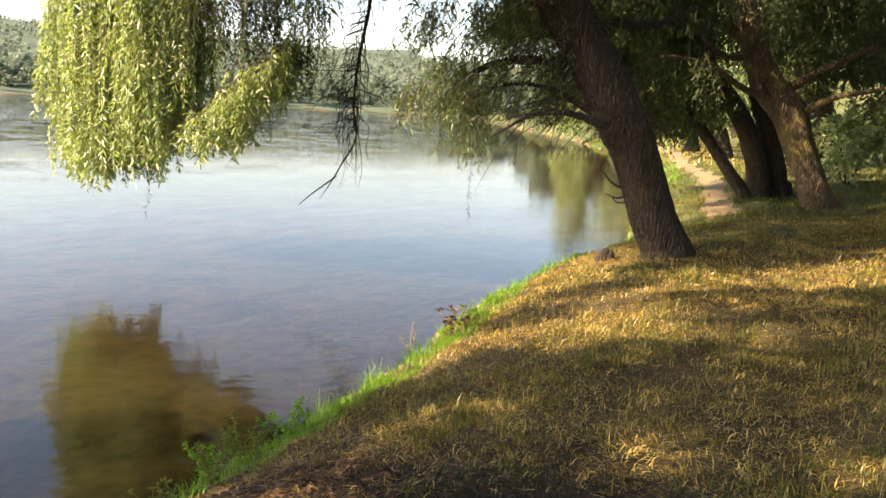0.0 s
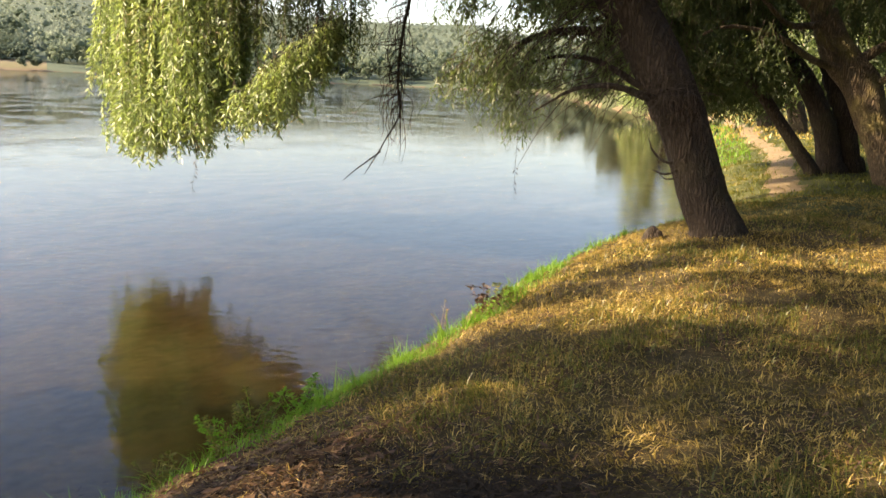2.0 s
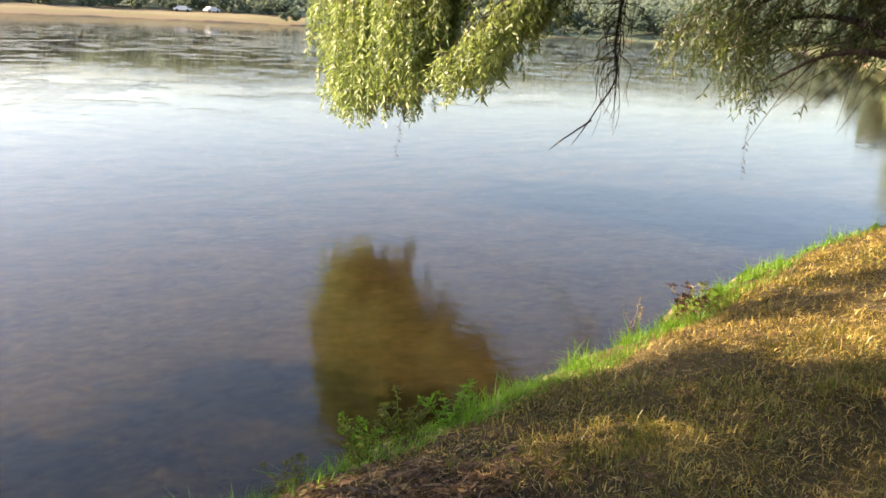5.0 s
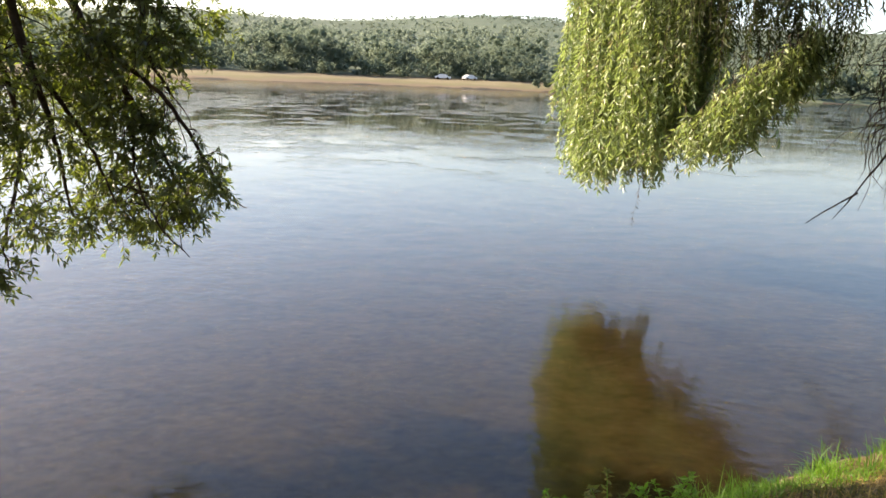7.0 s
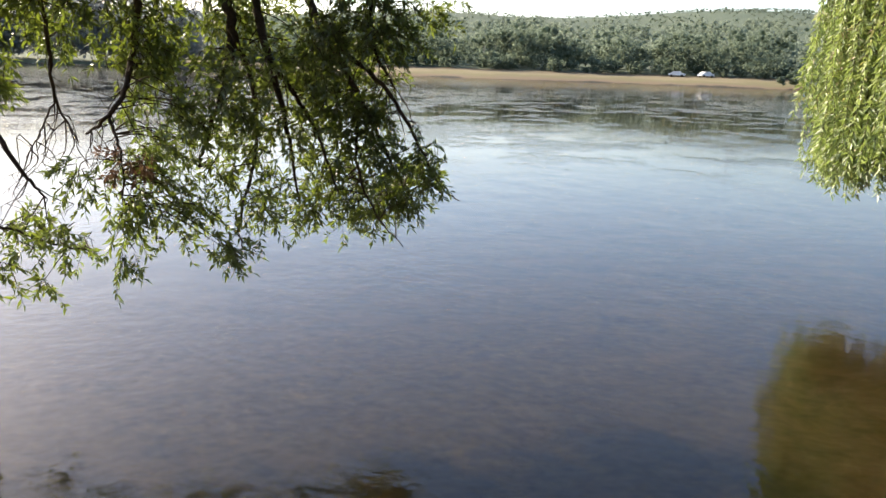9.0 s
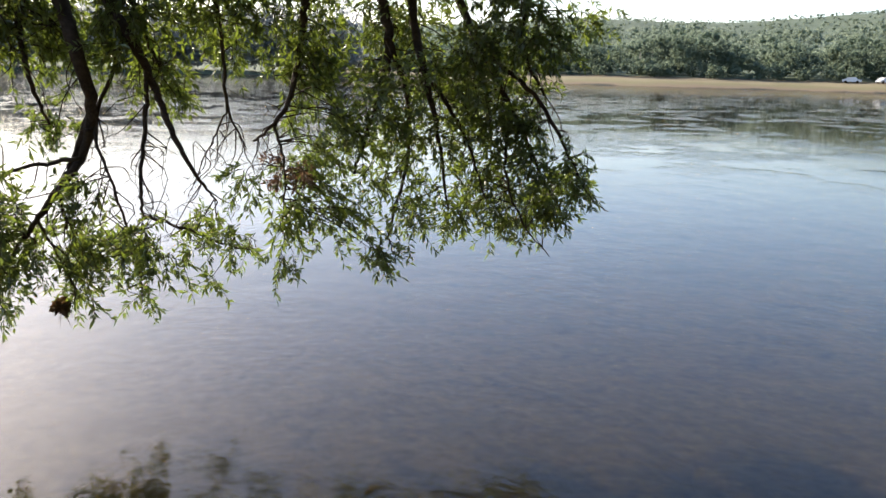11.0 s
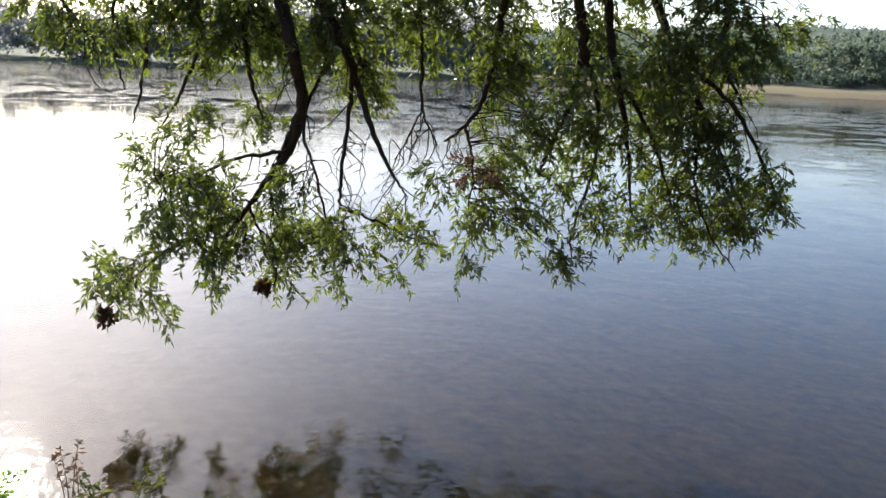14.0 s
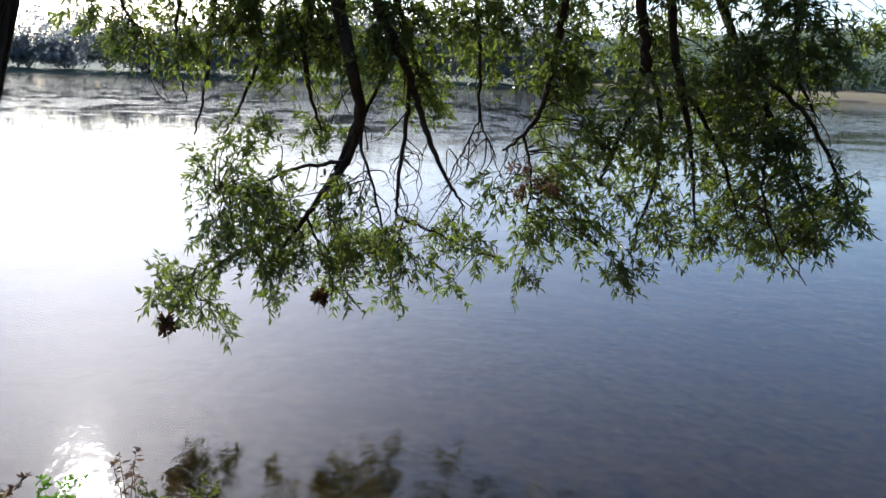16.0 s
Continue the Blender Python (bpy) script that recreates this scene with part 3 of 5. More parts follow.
    wobble = 1 + 0.22 * np.sin(burl @ np.array([[5.0, 1.0, 2.0], [2.0, 6.0, 1.0], [1.0, 3.0, 7.0]])).sum(1) / 2
    part("burl", mesh_from("burl", np.array((3.06, 7.52, 2.0)) + burl * wobble[:, None] * [0.27, 0.26, 0.27], faces, M_BARK, True), tree)
    # smaller lobe beside the curtain
    lv, tw = Leaves(), Twigs()
    for k in range(330):
        u = rng.random() ** 0.85
        x, y = -1.98 + 1.25 * u + rng.normal(0, 0.05), 8.2 + 0.2 * u + rng.normal(0, 0.22)
        high = np.interp(u, [0, 0.22, 0.42, 0.72, 1], [1.75, 2.15, 2.42, 2.72, 3.1])
        low = np.interp(u, [0, 0.28, 0.48, 0.7, 1], [1.5, 1.27, 1.42, 1.78, 1.95])
        top = high - abs(rng.normal(0, 0.15))
        end = low + abs(rng.normal(0, 0.22))
        strand(lv, tw, (x, y, top), max(0.25, top - end) * rng.uniform(0.5, 1.0), (rng.normal(-0.05, 0.1), rng.normal(0, 0.1)), 0.02, 0.1, 0.021)
    shoots = tagged(part("leaf_curtain", tw.mesh("leaf_curtain", M_TWIG), tree), kind="stuff")
    part("leaves", lv.mesh("leaves", M_WILLOW), shoots)
    # dark fringe of half-bare shoots above it, shade held in the leaf colour
    lv, tw = Leaves(), Twigs()
    for k in range(190):
        z0, z1 = rng.uniform(3.5, 4.2), rng.uniform(2.2, 3.2)
        strand(lv, tw, (rng.uniform(-2.3, -0.45), 8.35 + rng.normal(0, 0.25), z0), z0 - z1, (rng.normal(0, 0.12), 0), 0.04, 0.1, 0.016, 0.35)
    for x, z0, z1, n in ((-1.75, 4.0, 2.75, 10), (-1.35, 4.0, 2.45, 12), (-1.0, 4.0, 2.7, 9), (-0.62, 4.0, 2.75, 9), (-0.5, 3.6, 2.95, 6), (-0.3, 3.9, 3.0, 8)):
        for k in range(n):
            strand(lv, tw, (x + rng.normal(0, 0.08), 8.4 + rng.normal(0, 0.3), z0), (z0 - z1) * rng.uniform(0.6, 1.0), (rng.normal(0, 0.08), 0), 0.05, 0.1, 0.017)
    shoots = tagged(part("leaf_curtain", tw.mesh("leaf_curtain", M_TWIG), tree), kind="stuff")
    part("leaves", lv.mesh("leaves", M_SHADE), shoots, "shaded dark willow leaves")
    # long loose shoots below the curtain
    for k, (x, y, z0, z1) in enumerate(((-2.56, 8.34, 1.3, 0.6), (-3.5, 9.5, 1.3, 0.82), (1.48, 9.35, 1.5, 0.62))):
        lv, tw = Leaves(), Twigs()
        strand(lv, tw, (x, y, z0 + 0.6), z0 + 0.6 - z1, (0.02, 0), 0.07, 0.07, 0.014, 0.3)
        shoots = part("hanging_shoot", tw.mesh("hanging_shoot", M_TWIG), tree)
        part("leaves", lv.mesh("leaves", M_DEAD), shoots, "withered brown leaves")
    # drooping foliage between trunk and river, in the dimmer leaf copy
    lv, tw = Leaves(), Twigs()
    heart = rng.random((44, 3))
    for k in range(600):
        h = heart[k % 44]
        u = h[0] ** 0.8
        x, y = 0.42 + 2.45 * u + rng.normal(0, 0.055), 7.5 + 0.9 * h[1] + rng.normal(0, 0.07)
        low = np.interp(u, [0, 0.07, 0.12, 0.25, 0.4, 0.55, 0.7, 1], [1.6, 1.5, 2.0, 1.6, 1.2, 1.75, 1.95, 2.1])
        end = low + 1.45 * h[2] ** 1.7 + abs(rng.normal(0, 0.14))
        go = rng.uniform(0.3, 0.7)
        strand(lv, tw, (x + 0.2, y, end + go), go, (rng.normal(-0.22, 0.16), rng.normal(0, 0.15)), 0.026, 0.092, 0.0165)
    for k in range(110):
        a = np.array([rng.uniform(1.8, 3.0), rng.uniform(7.4, 8.2), rng.uniform(2.0, 3.5)])
        go = np.array([-rng.uniform(0.1, 0.8), rng.normal(0, 0.2), -rng.uniform(0.1, 0.9)])
        tw.add(smooth_path([a, a + go * 0.5 + [0, 0, 0.08], a + go], 7), 0.008, 0.002)
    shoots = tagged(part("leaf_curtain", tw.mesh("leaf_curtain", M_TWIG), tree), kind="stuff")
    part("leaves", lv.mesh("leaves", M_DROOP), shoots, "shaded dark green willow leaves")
    # crown above, mostly unseen: clusters added where they shade lawn, trunk and slope
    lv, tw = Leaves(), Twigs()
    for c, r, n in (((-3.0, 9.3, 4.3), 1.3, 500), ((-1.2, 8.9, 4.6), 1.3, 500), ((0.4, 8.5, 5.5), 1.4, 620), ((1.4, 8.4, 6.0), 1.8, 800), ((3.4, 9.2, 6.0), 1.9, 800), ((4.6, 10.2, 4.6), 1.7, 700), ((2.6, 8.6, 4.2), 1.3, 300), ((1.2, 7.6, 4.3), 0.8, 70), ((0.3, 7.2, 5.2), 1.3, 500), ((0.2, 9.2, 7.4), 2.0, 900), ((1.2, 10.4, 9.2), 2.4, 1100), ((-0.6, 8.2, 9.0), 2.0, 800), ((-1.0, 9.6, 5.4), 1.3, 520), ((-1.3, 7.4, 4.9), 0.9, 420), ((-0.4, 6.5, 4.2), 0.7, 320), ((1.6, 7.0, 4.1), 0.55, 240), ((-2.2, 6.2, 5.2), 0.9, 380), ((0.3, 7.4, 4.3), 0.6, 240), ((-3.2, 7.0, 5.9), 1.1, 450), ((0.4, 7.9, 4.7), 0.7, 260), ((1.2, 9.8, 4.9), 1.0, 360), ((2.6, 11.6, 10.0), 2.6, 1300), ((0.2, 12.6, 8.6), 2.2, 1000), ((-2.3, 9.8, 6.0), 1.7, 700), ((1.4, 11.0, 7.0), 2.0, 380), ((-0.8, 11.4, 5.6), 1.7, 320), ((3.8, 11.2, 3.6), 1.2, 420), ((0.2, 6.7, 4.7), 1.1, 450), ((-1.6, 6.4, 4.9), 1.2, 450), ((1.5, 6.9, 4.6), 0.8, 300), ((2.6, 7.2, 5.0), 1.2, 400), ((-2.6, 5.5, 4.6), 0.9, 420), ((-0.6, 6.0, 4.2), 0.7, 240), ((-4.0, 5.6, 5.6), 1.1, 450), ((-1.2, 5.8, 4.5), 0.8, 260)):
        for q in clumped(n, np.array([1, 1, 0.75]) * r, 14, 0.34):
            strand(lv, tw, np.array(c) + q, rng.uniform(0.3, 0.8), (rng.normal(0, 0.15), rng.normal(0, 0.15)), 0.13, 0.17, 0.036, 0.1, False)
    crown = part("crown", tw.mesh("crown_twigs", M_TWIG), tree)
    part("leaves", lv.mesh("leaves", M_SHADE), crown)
    return tree


leaning_willow()


# ---- trees further along the bank ----
def crowned_tree(label, paths, blobs, mat, leaf_mat, leaf=0.15, width=0.036, segs=28, gap=0.075):
    tree = empty("willow_tree")
    tagged(tree, label, "tree", "trees along the bank")
    trunk_and_limbs(tree, paths, mat, segs)
    lv, tw = Leaves(), Twigs()
    for c, r, n in blobs:
        for q in clumped(n, r, 14, 0.4):
            strand(lv, tw, np.array(c) + q, rng.uniform(0.35, 0.9), (rng.normal(0, 0.25), rng.normal(0, 0.25)), gap, leaf, width, 0.1, False)
    crown = part("crown", tw.mesh("crown_twigs", M_TWIG), tree)
    part("leaves", lv.mesh("leaves", leaf_mat), crown)
    return tree


# long river-side limb and clusters are added to shade the ground and trunks behind
crowned_tree("stout knobby willow trunk with light patches, bark coloured as sunlit", [
    ([(8.45, 12.5, 0.45), (8.23, 12.6, 0.88), (8.08, 12.68, 1.28), (7.85, 12.8, 1.88), (7.65, 12.9, 2.39), (7.32, 13.07, 2.83), (7.04, 13.19, 3.43), (6.87, 13.27, 3.99), (6.78, 13.3, 4.4), (6.6, 13.3, 6)], [0.4, 0.28, 0.25, 0.27, 0.31, 0.29, 0.23, 0.2, 0.18, 0.13]),
    ([(7.5, 13.0, 2.7), (8.0, 12.8, 3.1), (9.0, 12.4, 3.7), (10.3, 12.0, 4.6)], [0.1, 0.07, 0.05, 0.02]),
    ([(7.1, 13.1, 3.3), (6.5, 13.3, 3.9), (5.0, 13.3, 4.8), (3.0, 13.0, 5.6), (1.0, 12.5, 6.4)], [0.12, 0.09, 0.07, 0.05, 0.02]),
    ([(7.3, 13.05, 2.9), (6.9, 12.6, 3.0), (6.6, 12.3, 3.4)], [0.06, 0.04, 0.015]),
    ([(7.5, 12.95, 2.6), (6.7, 12.7, 2.75), (5.9, 12.4, 3.1), (5.0, 12.2, 3.2), (4.3, 12.0, 2.9)], [0.08, 0.06, 0.045, 0.03, 0.012]),
    ([(7.05, 13.1, 3.4), (6.2, 12.6, 3.3), (5.6, 12.2, 3.6), (4.9, 11.9, 4.1)], [0.07, 0.05, 0.035, 0.012]),
    ([(7.7, 12.85, 2.3), (8.2, 12.3, 2.7), (8.9, 11.9, 2.9), (9.8, 11.6, 3.5)], [0.07, 0.05, 0.035, 0.012]),
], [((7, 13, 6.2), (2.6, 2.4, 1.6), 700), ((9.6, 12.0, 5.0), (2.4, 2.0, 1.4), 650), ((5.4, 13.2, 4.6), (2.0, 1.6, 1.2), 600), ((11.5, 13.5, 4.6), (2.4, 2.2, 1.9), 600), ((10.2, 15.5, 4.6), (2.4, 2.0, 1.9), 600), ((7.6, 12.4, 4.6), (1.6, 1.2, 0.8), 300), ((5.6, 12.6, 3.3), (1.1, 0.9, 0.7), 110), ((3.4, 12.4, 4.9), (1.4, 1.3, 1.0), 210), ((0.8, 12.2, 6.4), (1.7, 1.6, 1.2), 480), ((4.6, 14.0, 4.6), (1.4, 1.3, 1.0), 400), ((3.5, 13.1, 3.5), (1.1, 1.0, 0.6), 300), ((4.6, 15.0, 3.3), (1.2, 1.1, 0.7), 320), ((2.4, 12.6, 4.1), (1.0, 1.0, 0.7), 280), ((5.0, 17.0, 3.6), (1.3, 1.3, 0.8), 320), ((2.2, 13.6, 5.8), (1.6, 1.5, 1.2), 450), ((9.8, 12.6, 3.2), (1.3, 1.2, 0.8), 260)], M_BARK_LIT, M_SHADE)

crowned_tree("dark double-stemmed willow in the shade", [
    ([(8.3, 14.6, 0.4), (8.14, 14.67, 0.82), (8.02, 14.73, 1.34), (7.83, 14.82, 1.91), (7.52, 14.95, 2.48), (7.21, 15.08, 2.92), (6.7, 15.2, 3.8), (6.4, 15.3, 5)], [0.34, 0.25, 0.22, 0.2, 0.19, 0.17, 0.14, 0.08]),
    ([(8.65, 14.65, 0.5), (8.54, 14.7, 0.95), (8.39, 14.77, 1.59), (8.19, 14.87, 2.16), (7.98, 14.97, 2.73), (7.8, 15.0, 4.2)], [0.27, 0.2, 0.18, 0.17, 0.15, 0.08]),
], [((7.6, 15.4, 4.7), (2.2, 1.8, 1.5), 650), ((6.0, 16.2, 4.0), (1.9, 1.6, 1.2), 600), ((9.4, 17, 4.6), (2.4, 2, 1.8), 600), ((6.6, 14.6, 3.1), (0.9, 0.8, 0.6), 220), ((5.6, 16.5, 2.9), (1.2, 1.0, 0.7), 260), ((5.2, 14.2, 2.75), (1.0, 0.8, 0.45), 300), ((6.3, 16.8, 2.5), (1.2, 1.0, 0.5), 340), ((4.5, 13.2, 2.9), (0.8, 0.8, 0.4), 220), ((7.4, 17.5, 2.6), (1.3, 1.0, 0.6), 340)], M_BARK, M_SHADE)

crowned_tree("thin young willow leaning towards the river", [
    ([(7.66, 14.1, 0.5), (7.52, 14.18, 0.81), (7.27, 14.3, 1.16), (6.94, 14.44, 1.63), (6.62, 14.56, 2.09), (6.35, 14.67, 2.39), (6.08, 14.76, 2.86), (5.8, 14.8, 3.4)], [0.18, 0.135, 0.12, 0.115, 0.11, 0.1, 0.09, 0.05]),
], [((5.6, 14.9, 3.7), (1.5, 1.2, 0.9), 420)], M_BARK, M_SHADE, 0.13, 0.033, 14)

# high crowns are added to block the sky; the last two trees are unseen
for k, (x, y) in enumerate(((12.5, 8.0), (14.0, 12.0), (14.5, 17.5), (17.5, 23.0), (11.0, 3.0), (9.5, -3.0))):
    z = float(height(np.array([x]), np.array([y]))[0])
    crowned_tree("leafy tree on the shaded slope above the bank, high crown added to block sky light", [
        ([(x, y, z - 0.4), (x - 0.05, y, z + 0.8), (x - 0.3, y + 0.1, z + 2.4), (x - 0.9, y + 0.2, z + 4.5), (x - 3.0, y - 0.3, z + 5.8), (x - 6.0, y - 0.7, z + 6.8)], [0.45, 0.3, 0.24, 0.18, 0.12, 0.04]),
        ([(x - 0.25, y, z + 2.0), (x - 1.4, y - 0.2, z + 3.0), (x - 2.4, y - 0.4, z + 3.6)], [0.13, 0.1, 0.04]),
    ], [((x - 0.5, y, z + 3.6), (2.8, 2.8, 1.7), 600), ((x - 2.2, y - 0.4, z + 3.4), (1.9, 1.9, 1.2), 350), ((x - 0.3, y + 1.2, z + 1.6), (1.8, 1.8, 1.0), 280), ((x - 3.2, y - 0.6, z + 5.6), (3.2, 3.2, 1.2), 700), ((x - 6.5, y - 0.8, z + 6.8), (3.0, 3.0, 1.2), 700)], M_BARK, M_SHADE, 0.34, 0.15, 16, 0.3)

# leaf copy sets the light: sunlit colour beyond y 30, dimmer nearer
for k, (x, y, h, spread) in enumerate(((15.0, 27.6, 6.5, 2.6), (14.0, 31, 7, 3), (14.6, 36, 7, 3), (17.8, 40, 8, 3.5), (19, 33, 8, 3.5), (18.5, 54, 9, 4), (22, 48, 9, 4), (14.5, 23.5, 7, 3))):
    z = float(height(np.array([x]), np.array([y]))[0])
    crowned_tree("willow further along the bank in late sun", [
        ([(x + 0.3, y, z - 0.3), (x + 0.1, y, z + 0.6), (x - 0.3, y, z + 1.8), (x - 0.8, y, z + 3.4), (x - 1.2, y, z + h * 0.8)], [0.45, 0.31, 0.28, 0.2, 0.08]),
        ([(x - 0.4, y, z + 2), (x - 1.6, y - 0.3, z + 3.0), (x - 2.8, y - 0.4, z + 3.6)], [0.18, 0.12, 0.05]),
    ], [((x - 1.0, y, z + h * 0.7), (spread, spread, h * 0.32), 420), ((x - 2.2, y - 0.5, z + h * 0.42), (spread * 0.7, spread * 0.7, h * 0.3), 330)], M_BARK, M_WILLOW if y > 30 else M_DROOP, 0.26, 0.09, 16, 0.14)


# unseen tree added behind the camera; its crown only darkens lawn and slope
crowned_tree("broad tree out of view, added to keep sky light off the lawn", [
    ([(5.6, -4.6, 0.4), (5.5, -4.5, 1.2), (5.3, -4.2, 2.6), (5.0, -3.6, 4.4), (4.6, -2.6, 6.2), (4.0, -1.2, 7.4), (3.4, 1.0, 8.0)], [0.6, 0.42, 0.36, 0.3, 0.22, 0.15, 0.06]),
    ([(5.0, -3.6, 4.4), (6.2, -1.8, 6.0), (6.8, 1.0, 7.2), (6.2, 3.6, 7.8)], [0.2, 0.16, 0.1, 0.04]),
    ([(4.6, -2.6, 6.2), (2.6, -0.6, 7.0), (1.4, 2.0, 7.6), (1.2, 4.2, 7.9)], [0.16, 0.12, 0.08, 0.03]),
    ([(6.2, 3.6, 7.8), (6.6, 6.4, 8.4), (6.8, 10.2, 9.0)], [0.05, 0.04, 0.02]),
    ([(6.4, 3.0, 7.7), (8.6, 5.4, 8.2), (9.0, 9.0, 8.8)], [0.05, 0.04, 0.02]),
], [((4.0, -1.0, 7.6), (2.6, 2.4, 1.2), 520), ((2.2, 1.6, 7.8), (2.4, 2.4, 1.1), 520), ((5.0, 3.4, 8.0), (2.6, 2.4, 1.1), 520), ((1.6, 4.6, 8.2), (2.2, 2.2, 1.0), 420), ((6.8, 0.8, 7.4), (2.4, 2.4, 1.2), 480), ((3.0, 7.0, 8.8), (2.8, 2.6, 1.0), 650), ((6.2, 6.8, 8.8), (2.8, 2.6, 1.0), 650), ((8.8, 4.2, 8.2), (2.6, 2.6, 1.0), 600), ((9.0, 9.0, 9.0), (2.8, 2.8, 1.1), 650), ((0.4, 0.4, 7.8), (2.2, 2.2, 1.0), 500), ((6.4, 10.4, 9.2), (2.6, 2.6, 1.0), 600)], M_BARK, M_SHADE, 0.26, 0.11, 20, 0.17)

crowned_tree("tall sunlit willow further along, drooping over the water", [
    ([(16.9, 59.4, 0.3), (16.6, 59.3, 1.4), (16.0, 59.2, 3.2), (15.4, 59.0, 5.4), (14.8, 59.0, 7.6), (14.6, 59.0, 9.0)], [0.5, 0.36, 0.3, 0.24, 0.15, 0.05]),
    ([(15.8, 59.1, 3.8), (14.4, 58.8, 5.0), (13.4, 58.6, 5.2)], [0.18, 0.12, 0.04]),
], [((14.8, 59.0, 7.4), (2.6, 2.6, 2.3), 520), ((14.2, 58.6, 4.2), (2.5, 2.5, 2.3), 560), ((14.0, 58.4, 2.0), (2.2, 2.2, 1.6), 420)], M_BARK, M_WILLOW, 0.3, 0.09, 16, 0.12)


def shrub(x, y, r, label, mat=None):
    z = float(height(np.array([x]), np.array([y]))[0])
    bush = tagged(empty("shrub"), label, "bush")
    for k in range(5):
        a = k * 1.26
        part("stem", tube("stem", [(x, y, z - 0.1), (x + 0.3 * r * math.cos(a), y + 0.3 * r * math.sin(a), z + 0.5 * r), (x + 0.7 * r * math.cos(a), y + 0.7 * r * math.sin(a), z + r)], [0.03, 0.02, 0.008], M_TWIG, 6), bush)
    lv, tw = Leaves(), Twigs()
    for q in clumped(240, (r, r, 0.7 * r), 12, 0.4):
        sprig(lv, tw, np.array((x, y, z + 0.8 * r)) + q, q + rng.normal(0, 0.4, 3), 0.35, 12, 0.15, 0.055)
    crown = part("crown", tw.mesh("crown_twigs", M_TWIG), bush)
    part("leaves", lv.mesh("leaves", mat or M_WILLOW), crown)
    return bush


# sunlit leaf colour makes these two the bright patch on the slope
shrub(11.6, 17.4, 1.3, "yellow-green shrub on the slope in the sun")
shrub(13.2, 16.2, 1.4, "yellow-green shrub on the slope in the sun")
# shrubs added over the bare slope, with shade in their leaf colour
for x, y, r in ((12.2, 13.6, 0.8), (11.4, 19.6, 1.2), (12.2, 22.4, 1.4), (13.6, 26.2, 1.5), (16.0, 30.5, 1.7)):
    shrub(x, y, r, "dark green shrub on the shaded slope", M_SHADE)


# ---- the tree whose branches hang before the water ----
def hanging_branch(tree, stems, clouds, mat, leaf=0.066, count=13, sparse=8):
    """Drooping stems; from them thinner side branches reach into each leaf cloud and bear leafy shoots."""
    branch = None
    along = []
    for pts, radii in stems:
        me = tube("branch", pts, radii, M_TWIG, 8, None, 0.0, 0.12, pts[0][2], 0.005)
        ob = part("branch", me, branch or tree)
        branch = branch or ob
        along.append(smooth_path(pts, 24)[4:])
    along = np.vstack(along)
    lv, tw = Leaves(), Twigs()
    for x, y, z, r, n in clouds:
        c = np.array((x, y, z))
        for k in range(max(1, n // sparse)):
            goal = c + in_blob(1, 0.4)[0] * r
            gap = np.linalg.norm(along - goal, axis=1) + 0.8 * np.maximum(0, goal[2] - along[:, 2]) + rng.random(len(along)) * 0.25
            start = along[int(np.argmin(gap))]
            mid = 0.5 * (start + goal) + np.array([0, 0, 0.12 * np.linalg.norm(goal - start)]) + rng.normal(0, 0.04, 3)
            path = smooth_path([start, mid, goal], 9)
            tw.add(path, 0.006, 0.002)
            for u in rng.random(8) ** 0.6:
                q = path[int(min(8, max(2, u * 9)))] + rng.normal(0, 0.06, 3)
                if np.linalg.norm(q - c) > 1.15 * r:
                    q = c + in_blob(1, 0.3)[0] * r
                way = unit(goal - start) + rng.normal(0, 0.8, 3) + np.array([0, 0, -0.35])
                rosette(lv, tw, q, way, rng.uniform(0.11, 0.24), count, leaf, 0.017)
    upper = along[along[:, 2] > np.median(along[:, 2]) - 0.15]
    for k in range(40):
        a = upper[int(rng.integers(0, len(upper)))]
        go = np.array([rng.normal(0, 0.12), rng.normal(0, 0.12), -rng.uniform(0.12, 0.42)])
        path = smooth_path([a, a + go * 0.35 + rng.normal(0, 0.05, 3), a + go * 0.7 + rng.normal(0, 0.04, 3), a + go], 9)
        tw.add(path, 0.005, 0.0012)
        for u in rng.integers(3, 9, 3):
            tw.add(path[u] + np.linspace(0, 1, 4)[:, None] * np.array([rng.normal(0, 0.06), rng.normal(0, 0.06), -0.05]), 0.0025, 0.001)
    shoots = part("leafy_shoot", tw.mesh("leafy_shoot", M_TWIG), branch)
    tagged(shoots, kind="stuff")
    part("leaves", lv.mesh("leaves", mat), branch)
    return branch


